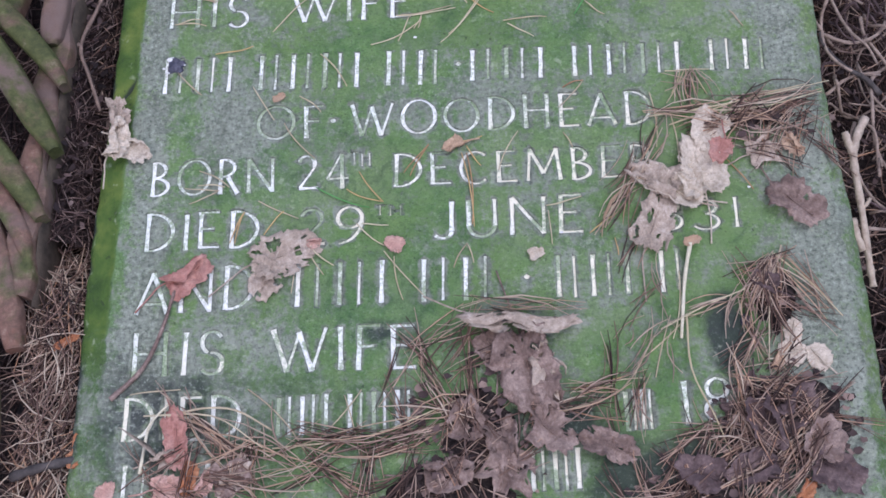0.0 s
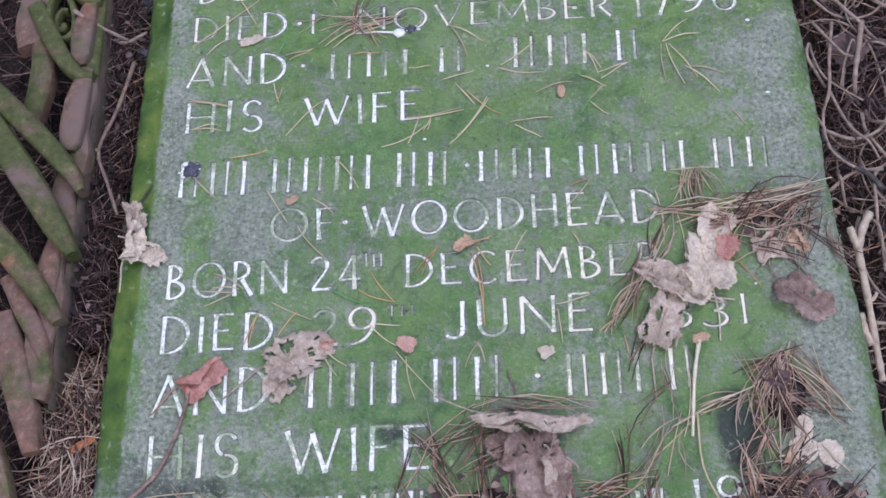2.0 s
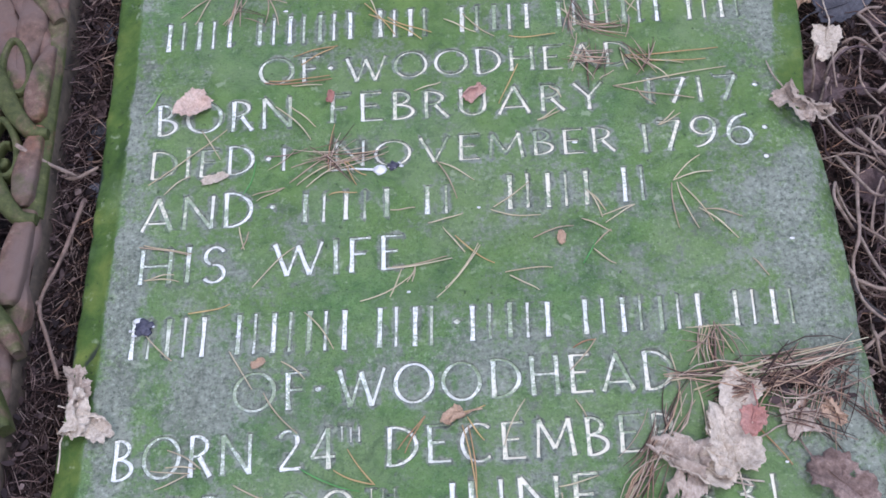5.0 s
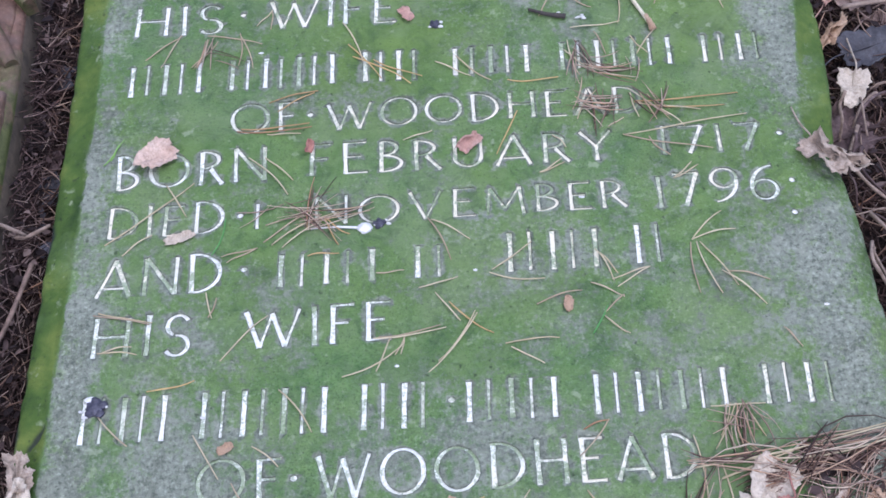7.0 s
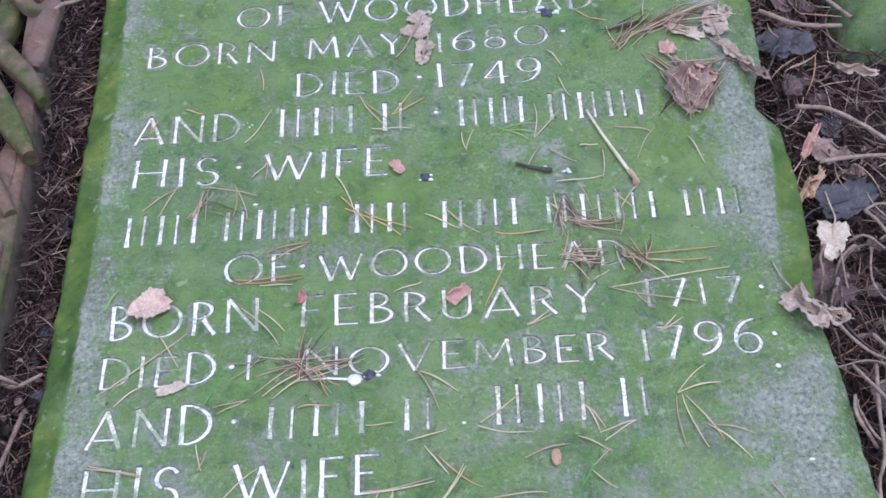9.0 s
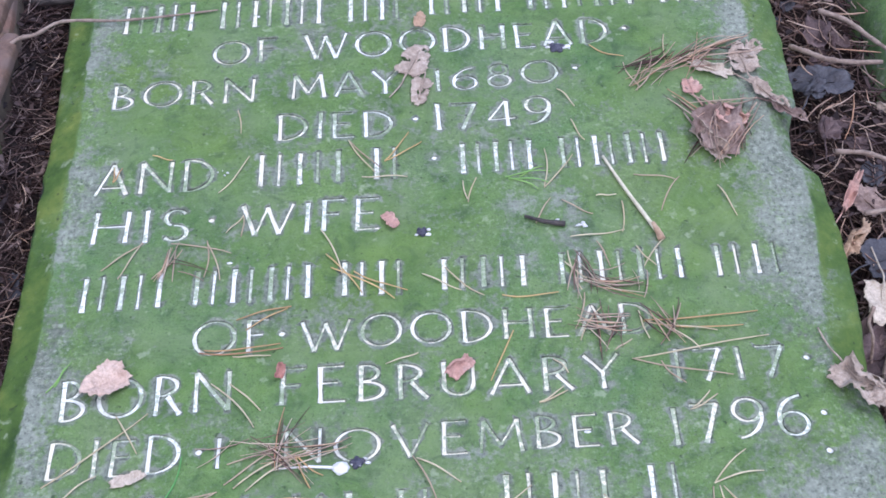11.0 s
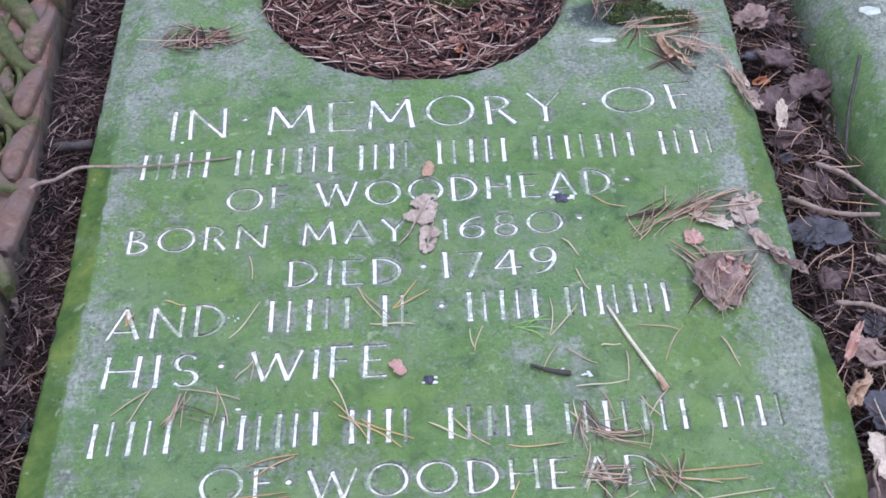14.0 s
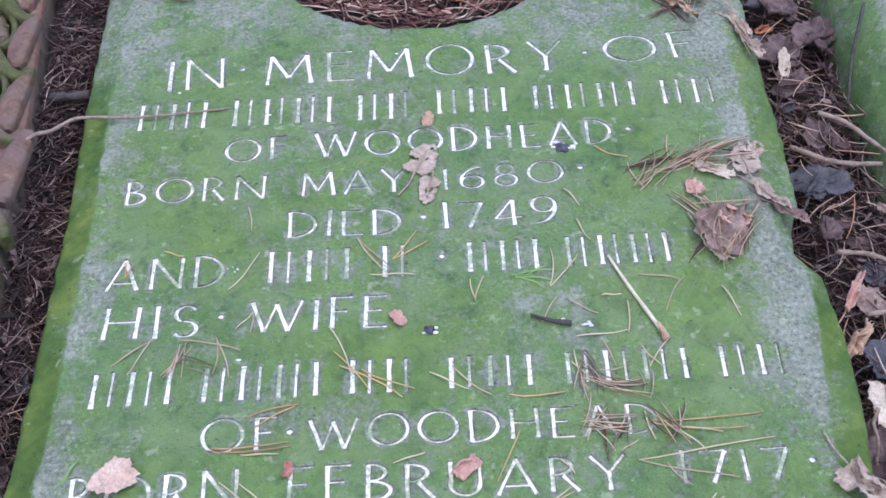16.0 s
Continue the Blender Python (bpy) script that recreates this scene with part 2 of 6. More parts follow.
LEAF = {
    "cream": leaf_material("cream_leaf", (0.40, 0.33, 0.25), (0.60, 0.52, 0.42), (0.74, 0.66, 0.55)),
    "skel": leaf_material("pale_tattered_leaf", (0.24, 0.185, 0.145), (0.44, 0.36, 0.29), (0.62, 0.53, 0.45)),
    "tan": leaf_material("tan_leaf", (0.33, 0.21, 0.13), (0.50, 0.35, 0.24), (0.62, 0.48, 0.35)),
    "pink": leaf_material("pinkish_leaf", (0.40, 0.22, 0.18), (0.56, 0.35, 0.29), (0.66, 0.47, 0.40)),
    "red": leaf_material("red_brown_leaf", (0.32, 0.14, 0.115), (0.46, 0.23, 0.19), (0.57, 0.35, 0.30)),
    "orange": leaf_material("orange_leaf", (0.30, 0.11, 0.05), (0.46, 0.19, 0.09), (0.58, 0.32, 0.18)),
    "brown": leaf_material("brown_leaf", (0.085, 0.058, 0.050), (0.24, 0.17, 0.145), (0.47, 0.365, 0.315)),
    "purple": leaf_material("dark_purple_brown_leaf", (0.042, 0.028, 0.030), (0.105, 0.070, 0.070), (0.24, 0.175, 0.168)),
    "blush": leaf_material("smooth_blush_leaf", (0.56, 0.40, 0.32), (0.66, 0.50, 0.41), (0.72, 0.58, 0.49)),
    "slate": leaf_material("wet_grey_leaf", (0.035, 0.035, 0.045), (0.075, 0.075, 0.09), (0.14, 0.14, 0.16)),
}
TWIG = plain("weathered_twig_bark", (0.16, 0.115, 0.09), (0.36, 0.28, 0.23), 90)
BROWNTWIG = plain("brown_twig_bark", (0.10, 0.070, 0.056), (0.26, 0.185, 0.150), 90)
PALEWOOD = plain("pale_bare_wood", (0.27, 0.21, 0.16), (0.54, 0.45, 0.36), 80)
PALESTALK = plain("pale_straw_stalk", (0.50, 0.45, 0.32), (0.74, 0.69, 0.54), 90)
DARKWOOD = plain("dark_wet_wood", (0.03, 0.026, 0.025), (0.10, 0.085, 0.08), 80)
DROPDARK = plain("dark_dropping", (0.02, 0.02, 0.035), (0.12, 0.12, 0.16), 120, 0.5)
DROPWHITE = plain("white_dropping", (0.62, 0.62, 0.62), (0.85, 0.85, 0.85), 120, 0.6)
PEBBLE = plain("grey_pebble", (0.10, 0.10, 0.125), (0.25, 0.25, 0.30), 50)


# ---- building helpers ----
def mesh_object(name, verts, faces, mat, parent=None, label="", smooth=True):
    me = bpy.data.meshes.new(name)
    me.from_pydata([tuple(v) for v in verts], [], [tuple(f) for f in faces])
    me.materials.append(mat)
    if smooth:
        me.polygons.foreach_set("use_smooth", [True] * len(me.polygons))
    ob = new(name, me)
    if parent is not None:
        ob.parent = parent
    if label:
        tagged(ob, label)
    return ob


def empty(name, x, y, z, turn=0.0):
    e = new(name)
    e.empty_display_size = 0.02
    e.matrix_basis = pose(x, y, z, 0, 0, turn)
    return e


def tube(points, radii, sides=8, flat=1.0):
    """Verts and faces of a closed tube along points; flat squashes it upright."""
    pts = [Vector(p) for p in points]
    verts, faces = [], []
    for k, p in enumerate(pts):
        d = (pts[min(k + 1, len(pts) - 1)] - pts[max(k - 1, 0)]).normalized()
        side = d.cross(Vector((0, 0, 1)))
        side = side.normalized() if side.length > 1e-4 else Vector((1, 0, 0))
        up = side.cross(d).normalized()
        for s in range(sides):
            a = 2 * math.pi * s / sides
            verts.append(p + radii[k] * (math.cos(a) * side + flat * math.sin(a) * up))
    for k in range(len(pts) - 1):
        for s in range(sides):
            a, b = k * sides + s, k * sides + (s + 1) % sides
            faces.append((a, b, b + sides, a + sides))
    faces.append(tuple(range(sides - 1, -1, -1)))
    faces.append(tuple(range((len(pts) - 1) * sides, len(pts) * sides)))
    return verts, faces


def smooth_line(points, steps=5):
    """A Catmull-Rom line through the points."""
    p = [Vector(q) for q in points]
    p = [2 * p[0] - p[1]] + p + [2 * p[-1] - p[-2]]
    out = []
    for k in range(1, len(p) - 2):
        for s in range(steps):
            u = s / steps
            out.append(0.5 * (2 * p[k] + (p[k + 1] - p[k - 1]) * u + (2 * p[k - 1] - 5 * p[k] + 4 * p[k + 1] - p[k + 2]) * u * u
                              + (3 * p[k] - p[k - 1] - 3 * p[k + 1] + p[k + 2]) * u ** 3))
    out.append(p[-2])
    return out


def fbm(x, y, s, z=0.0):
    return noise.fractal(Vector((x * s, y * s, z)), 0.6, 2.0, 4)


def soil_height(x, y):
    """The ground: gently uneven mould, level far off."""
    near = math.exp(-(max(abs(x) - 1.5, 0) + max(abs(y - 0.4) - 2, 0)) * 0.8)
    return SOIL - 0.012 + near * (0.012 * fbm(x, y, 6) + 0.006 * fbm(x, y, 25, 3))


# ---- ground ----
def ground():
    xs = np.unique(np.concatenate([-np.geomspace(1.0, 120, 22), np.linspace(-1.0, 1.0, 121), np.geomspace(1.0, 120, 22)]))
    ys = np.unique(np.concatenate([0.4 - np.geomspace(1.5, 120, 22), np.linspace(-1.1, 1.9, 161), 0.4 + np.geomspace(1.5, 120, 22)]))
    verts = [(x, y, soil_height(x, y)) for y in ys for x in xs]
    n = len(xs)
    faces = [(j * n + i, j * n + i + 1, (j + 1) * n + i + 1, (j + 1) * n + i) for j in range(len(ys) - 1) for i in range(n - 1)]
    return tagged(mesh_object("ground", verts, faces, SOILM), "dark brown leaf mould under the trees", "ground", kind="structure")


ground()


# ---- the inscribed slab ----
DISC = (-0.036, 1.236, 0.238)


LEFT_Y, LEFT_X = (-0.72, -0.19, -0.13, 0.157, 0.41, 0.71, 0.85, 1.09, 1.62), (-0.494, -0.484, -0.479, -0.468, -0.464, -0.467, -0.475, -0.479, -0.484)
RIGHT_Y = (-0.72, -0.40, -0.23, -0.12, -0.03, 0.05, 0.206, 0.27, 0.31, 0.37, 0.47, 0.540, 0.578, 0.618, 0.66, 0.80, 1.0, 1.155, 1.62)
RIGHT_X = (0.457, 0.454, 0.447, 0.437, 0.431, 0.435, 0.428, 0.420, 0.424, 0.433, 0.437, 0.432, 0.408, 0.411, 0.431, 0.435, 0.438, 0.444, 0.450)


def left_edge(y):
    return float(np.interp(y, LEFT_Y, LEFT_X)) + 0.0018 * fbm(0.3, y, 9) + 0.0016 * fbm(7.0, y, 40)


def right_edge(y):
    return float(np.interp(y, RIGHT_Y, RIGHT_X)) + 0.002 * fbm(2.7, y, 9) + 0.0016 * fbm(5.0, y, 40)


def left_bevel(y):
    """Width of the sloping margin along one long side."""
    return 0.038 + 0.002 * fbm(4.0, y, 12) + 0.001 * fbm(9.0, y, 45)


def right_bevel(y):
    return float(np.interp(y, (-0.7, 0.0, 0.2, 0.36, 0.50, 0.60, 0.70, 1.6), (0.024, 0.024, 0.030, 0.048, 0.028, 0.022, 0.047, 0.047))) + 0.003 * fbm(6.0, y, 12)


def algae(x, y):
    """How thickly the algae grow: thin along the pale margins, round old knocks and at the foot."""
    a = 0.84 + 0.36 * fbm(x, y, 4.5, 8) + 0.24 * fbm(x, y, 15, 4) + 0.12 * min(1.0, max(-1.0, y * 1.6))
    a -= (0.75 - 0.22 * max(0.0, min(1.0, (y - 0.1) / 0.2))) * math.exp(-((x + 0.415) / 0.022) ** 2) + 0.55 * math.exp(-((x - 0.385) / 0.035) ** 2)
    a -= 0.34 * math.exp(-(((x - 0.35) / 0.07) ** 2 + ((y - 0.14) / 0.08) ** 2))
    a -= 0.50 * math.exp(-(((x + 0.02) / 0.16) ** 2 + ((y + 0.06) / 0.05) ** 2))
    a -= 0.55 * math.exp(-(((x + 0.33) / 0.09) ** 2 + ((y + 0.08) / 0.05) ** 2))
    a -= 0.46 * math.exp(-(((x + 0.38) / 0.10) ** 2 + ((y + 0.40) / 0.12) ** 2))
    a -= 0.70 * math.exp(-(((x - 0.41) / 0.05) ** 2 + ((y + 0.40) / 0.20) ** 2))
    a -= 0.30 * math.exp(-(((x - 0.0) / 0.6) ** 2 + ((y - 1.05) / 0.11) ** 2)) + 0.15 * math.exp(-(((x + 0.26) / 0.10) ** 2 + ((y - 1.04) / 0.06) ** 2))
    a -= 0.06 * math.exp(-(((x - 0.0) / 0.4) ** 2 + ((y + 0.35) / 0.18) ** 2))
    a -= 0.45 * math.exp(-(((x - 0.36) / 0.05) ** 2 + ((y - 0.85) / 0.11) ** 2)) + 0.35 * math.exp(-(((x - 0.36) / 0.045) ** 2 + ((y - 0.40) / 0.07) ** 2))
    a -= 0.22 * math.exp(-(((x + 0.20) / 0.07) ** 2 + ((y - 0.36) / 0.03) ** 2)) + 0.15 * math.exp(-(((x + 0.36) / 0.05) ** 2 + ((y - 0.33) / 0.05) ** 2))
    a -= 0.30 * math.exp(-(((x + 0.34) / 0.07) ** 2 + ((y - 0.73) / 0.06) ** 2))
    a -= 0.12 * math.exp(-(((x - 0.27) / 0.22) ** 2 + ((y + 0.01) / 0.15) ** 2))
    a -= 0.45 * math.exp(-(((x - 0.385) / 0.045) ** 2 + ((y - 0.58) / 0.055) ** 2)) + 0.35 * math.exp(-(((x - 0.36) / 0.05) ** 2 + ((y - 0.72) / 0.10) ** 2))
    a -= 0.30 * math.exp(-(((x - 0.05) / 0.10) ** 2 + ((y - 0.50) / 0.05) ** 2)) * max(0.0, fbm(x, y, 12, 21) + 0.4)
    a -= 0.32 * max(0.0, min(1.0, (y - 0.88) / 0.12))
    return max(0.0, min(1.3, a))


def stain(x, y):
    """Black wet stains where water and rotten needles lie."""
    return (1.2 * math.exp(-(((x - 0.276) / 0.030) ** 2 + ((y + 0.365) / 0.055) ** 2)) + math.exp(-(((x - 0.22) / 0.10) ** 2 + ((y + 0.54) / 0.055) ** 2)) + 0.6 * math.exp(-(((x - 0.08) / 0.05) ** 2 + ((y + 0.46) / 0.03) ** 2))
            + 0.75 * math.exp(-(((x - 0.33) / 0.07) ** 2 + ((y + 0.49) / 0.06) ** 2)) + 0.7 * math.exp(-(((x + 0.125) / 0.035) ** 2 + ((y + 0.355) / 0.018) ** 2))
            + math.exp(-(((x - 0.235) / 0.045) ** 2 + ((y - 1.135) / 0.035) ** 2)) + 0.5 * math.exp(-(((x - 0.31) / 0.09) ** 2 + ((y - 1.12) / 0.05) ** 2)) + 0.66 * math.exp(-(((x + 0.39) / 0.13) ** 2 + ((y + 0.46) / 0.12) ** 2)) + 0.45 * math.exp(-(((x - 0.05) / 0.12) ** 2 + ((y + 0.50) / 0.07) ** 2)) + 0.42 * math.exp(-(((x + 0.17) / 0.14) ** 2 + ((y + 0.44) / 0.07) ** 2)))


def slab():
    near = (0.0, 0.06, 0.16, 0.32, 0.50, 0.68, 0.84, 0.95, 1.0, 1.06, 1.2)
    inner = list(np.linspace(0.0, 1.0, 84))
    ys = list(np.linspace(-0.72, 1.62, 281))
    verts, grow, moss, wet, bevel = [], [], [], [], []
    for y in ys:
        l, r, bl, br = left_edge(y), right_edge(y), left_bevel(y), right_bevel(y)
        xs = [l + bl * k for k in near] + [l + 1.4 * bl + (r - 1.4 * br - l - 1.4 * bl) * k for k in inner] + [r - br * k for k in reversed(near)]
        for x in xs:
            side_left = x < 0
            e, width = (x - l, bl) if side_left else (r - x, br)
            out = max(0.0, 1 - e / width)
            z = TOP - (0.014 if side_left else 0.012) * out - 0.007 * max(0.0, 1 - e / 0.006) ** 2
            d = math.hypot(x - DISC[0], y - DISC[1])
            z -= 0.022 * max(0.0, min(1.0, (DISC[2] + 0.004 - d) / 0.010))
            chip = math.exp(-((x + 0.449 - 0.6 * (y + 0.028)) / 0.005) ** 2 - ((y + 0.028) / 0.016) ** 2)
            z -= 0.009 * chip
            if out > 0:
                z += 0.0022 * fbm(x, y, 30, 2) * min(1.0, out * 4)
            verts.append((x, y, z))
            strip = min(1.0, out / 0.10)
            if not side_left:
                strip *= float(np.interp(y, (-0.5, 0.0, 0.22, 0.30, 0.46, 0.56, 0.66, 0.74, 0.9, 1.02), (0.45, 0.25, 0.45, 1.0, 1.0, 0.45, 0.30, 0.55, 0.60, 0.2)))
            else:
                strip *= 1 - 0.72 * max(0.0, min(1.0, (y - 0.84) / 0.08))
                strip *= 1 - 0.75 * math.exp(-((y + 0.50) / 0.12) ** 2)
            strip *= max(0.0, min(1.1, 0.92 + 0.55 * fbm(x, y, 9, 5) + 0.3 * fbm(x, y, 34, 5)))
            bevel.append(max(0.0, strip))
            grow.append(algae(x, y) * (1 - 0.6 * min(1.0, out * 8)) + 1.1 * strip)
            rise = max(0.0, min(1.0, (y + 0.15) / 0.45))
            rise *= 1 - 0.7 * max(0.0, min(1.0, (y - 0.80) / 0.2))
            moss.append(max(0.0, min(1.0, rise * (0.36 + 0.6 * fbm(x, y, 5, 11)))))
            rim_dirt = max(0.0, 1 - e / 0.010) * (0.5 + 0.8 * fbm(x, y, 22, 3)) if side_left else 0.0
            # chip goes in too: the notch's shade is painted with the stain colour
            wet.append(stain(x, y) + rim_dirt + chip)
    us = xs
    n, rows = len(us), len(ys)
    faces = [(j * n + i, j * n + i + 1, (j + 1) * n + i + 1, (j + 1) * n + i) for j in range(rows - 1) for i in range(n - 1)]
    rim = [j * n for j in range(rows)] + [(rows - 1) * n + i for i in range(1, n)] + [j * n + n - 1 for j in range(rows - 2, -1, -1)] + list(range(n - 2, 0, -1))
    base = len(verts)
    for k in rim:
        x, y, z = verts[k]
        verts.append((x + 0.004 * (1 if x < 0 else -1), y, -0.05))
        grow.append(0.25)
        moss.append(0.0)
        wet.append(0.3)
        bevel.append(0.0)
    for k in range(len(rim)):
        k2 = (k + 1) % len(rim)
        faces.append((rim[k], rim[k2], base + k2, base + k))
    ob = mesh_object("body", verts, faces, STONE)
    for key, values in (("algae", grow), ("moss", moss), ("stain", wet), ("bevel", bevel)):
        ob.data.attributes.new(key, 'FLOAT', 'POINT').data.foreach_set("value", values)
    return ob


SLAB = empty("gravestone", 0, 0.45, 0.0)
tagged(SLAB, "flat grey gravestone slab overgrown with green algae, white-painted cut lettering", "gravestone")
body = slab()
body.parent, body.matrix_parent_inverse = SLAB, SLAB.matrix_basis.inverted()


def on_slab(ob):
    ob.parent, ob.matrix_parent_inverse = SLAB, SLAB.matrix_basis.inverted()
    return ob


THICK, THIN = 0.054, 0.034     # half widths of the strokes, as parts of the letter's height


def bar_stroke(x0, y0, x1, y1, w, flare=1.25):
    """A straight cut stroke, a little wider at its ends."""
    out = []
    for k in range(7):
        u = k / 6
        out.append((x0 + (x1 - x0) * u, y0 + (y1 - y0) * u, w * (1 + (flare - 1) * abs(2 * u - 1) ** 3)))
    return out


def bow_stroke(cx, cy, rx, ry, a0, a1, heavy=THICK):
    """A curved stroke, heavy where it runs upright and fine where it runs level."""
    n = max(8, int(abs(a1 - a0) / 16))
    out = []
    for k in range(n + 1):
        a = radians(a0 + (a1 - a0) * k / n)
        out.append((cx + (rx - 0.5 * THIN) * math.cos(a), cy + (ry - 0.5 * THIN) * math.sin(a), THIN + (heavy - THIN) * abs(math.cos(a)) ** 1.6))
    return out


def stem(x, low=0.0, high=1.0, w=THICK):
    return bar_stroke(x, low, x, high, w)


L, B = bar_stroke, bow_stroke
ALPHABET = {  # advance width, strokes
    "A": (0.82, [L(0.02, 0, 0.41, 1, THIN * 1.2), L(0.39, 1, 0.79, 0, THICK), L(0.17, 0.24, 0.65, 0.24, THIN)]),
    "B": (0.56, [stem(0.07), B(0.10, 0.76, 0.33, 0.24, 95, -90), B(0.10, 0.27, 0.44, 0.27, 90, -95)]),
    "C": (0.76, [B(0.44, 0.5, 0.42, 0.5, 48, 312)]),
    "D": (0.76, [stem(0.07), B(0.12, 0.5, 0.62, 0.5, 95, -95)]),
    "E": (0.56, [stem(0.07), L(0.06, 0.97, 0.54, 0.97, THIN), L(0.06, 0.53, 0.42, 0.53, THIN), L(0.06, 0.03, 0.56, 0.03, THIN)]),
    "F": (0.52, [stem(0.07), L(0.06, 0.97, 0.52, 0.97, THIN), L(0.06, 0.52, 0.40, 0.52, THIN)]),
    "H": (0.76, [stem(0.07), stem(0.68), L(0.08, 0.52, 0.67, 0.52, THIN)]),
    "I": (0.14, [stem(0.07)]),
    "J": (0.42, [stem(0.34, 0.2), B(0.14, 0.2, 0.22, 0.2, 0, -150)]),
    "M": (0.98, [L(0.05, 0, 0.13, 1, THIN * 1.2), L(0.12, 1, 0.48, 0.22, THICK), L(0.48, 0.22, 0.85, 1, THIN), L(0.84, 1, 0.93, 0, THICK)]),
    "N": (0.84, [stem(0.06, w=THIN * 1.4), L(0.05, 1, 0.77, 0.02, THICK * 0.9), stem(0.77, w=THIN * 1.3)]),
    "O": (0.98, [B(0.49, 0.5, 0.48, 0.5, 0, 360)]),
    "R": (0.62, [stem(0.07), B(0.10, 0.74, 0.40, 0.26, 95, -95), L(0.28, 0.48, 0.60, 0, THICK)]),
    "S": (0.50, [B(0.25, 0.74, 0.22, 0.26, 25, 250), B(0.25, 0.26, 0.24, 0.26, 100, -150)]),
    "T": (0.64, [stem(0.32), L(0, 0.97, 0.64, 0.97, THIN)]),
    "U": (0.74, [stem(0.07, 0.30), B(0.36, 0.31, 0.31, 0.31, 180, 360), stem(0.66, 0.30, w=THIN * 1.2)]),
    "V": (0.80, [L(0.02, 1, 0.40, 0, THICK), L(0.40, 0, 0.78, 1, THIN)]),
    "W": (1.20, [L(0.02, 1, 0.34, 0, THICK), L(0.34, 0, 0.60, 0.92, THIN), L(0.58, 0.92, 0.88, 0, THICK), L(0.88, 0, 1.18, 1, THIN)]),
    "Y": (0.74, [L(0.02, 1, 0.37, 0.48, THICK * 0.9), L(0.72, 1, 0.37, 0.48, THIN), stem(0.37, 0, 0.50)]),
    "0": (0.86, [B(0.43, 0.5, 0.42, 0.5, 0, 360)]),
    "1": (0.16, [stem(0.08)]),
    "2": (0.56, [B(0.26, 0.74, 0.24, 0.26, 165, -25), L(0.47, 0.63, 0.03, 0.05, THIN), L(0.02, 0.04, 0.56, 0.04, THICK * 0.8)]),
    "3": (0.50, [B(0.20, 0.76, 0.24, 0.24, 150, -90), B(0.20, 0.27, 0.28, 0.27, 90, -150)]),
    "4": (0.62, [L(0.43, 1, 0.02, 0.30, THIN), L(0.0, 0.30, 0.62, 0.30, THIN), stem(0.44)]),
    "6": (0.58, [B(0.29, 0.30, 0.28, 0.30, 0, 360), B(0.54, 0.36, 0.53, 0.64, 92, 180)]),
    "7": (0.54, [L(0, 0.96, 0.52, 0.96, THIN), L(0.52, 0.98, 0.20, 0, THICK)]),
    "8": (0.56, [B(0.28, 0.76, 0.21, 0.24, 0, 360), B(0.28, 0.27, 0.27, 0.27, 0, 360)]),
    "9": (0.58, [B(0.29, 0.70, 0.28, 0.30, 0, 360), B(0.04, 0.64, 0.53, 0.64, -88, 0)]),
}


CUT = 0.0024      # depth of the lettering
FACE = TOP - CUT + 0.0004
PRISMS = [([], []) for _ in range(4)]  # what the chisel takes out of the slab, stroke after stroke
count = [0]


def chisel(verts, faces, turn=0):
    """Adds the upright prism over flat faces to what is cut from the slab."""
    bm = bmesh.new()
    top = [bm.verts.new((v[0], v[1], TOP + 0.006)) for v in verts]
    low = [bm.verts.new((v[0], v[1], TOP - CUT)) for v in verts]
    uses = {}
    for f in faces:
        bm.faces.new([top[v] for v in f])
        bm.faces.new([low[v] for v in reversed(f)])
        for k in range(len(f)):
            p, q = f[k], f[(k + 1) % len(f)]
            uses.setdefault((min(p, q), max(p, q)), []).append((p, q))
    for some in uses.values():
        if len(some) == 1:
            p, q = some[0]
            bm.faces.new((top[q], top[p], low[p], low[q]))
    bmesh.ops.recalc_face_normals(bm, faces=bm.faces[:])
    if bm.calc_volume(signed=True) < 0:
        bmesh.ops.reverse_faces(bm, faces=bm.faces[:])
    bm.verts.index_update()
    pv, pf = PRISMS[turn]
    base = len(pv)
    pv.extend(tuple(v.co) for v in bm.verts)
    pf.extend(tuple(base + v.index for v in f.verts) for f in bm.faces)
    bm.free()


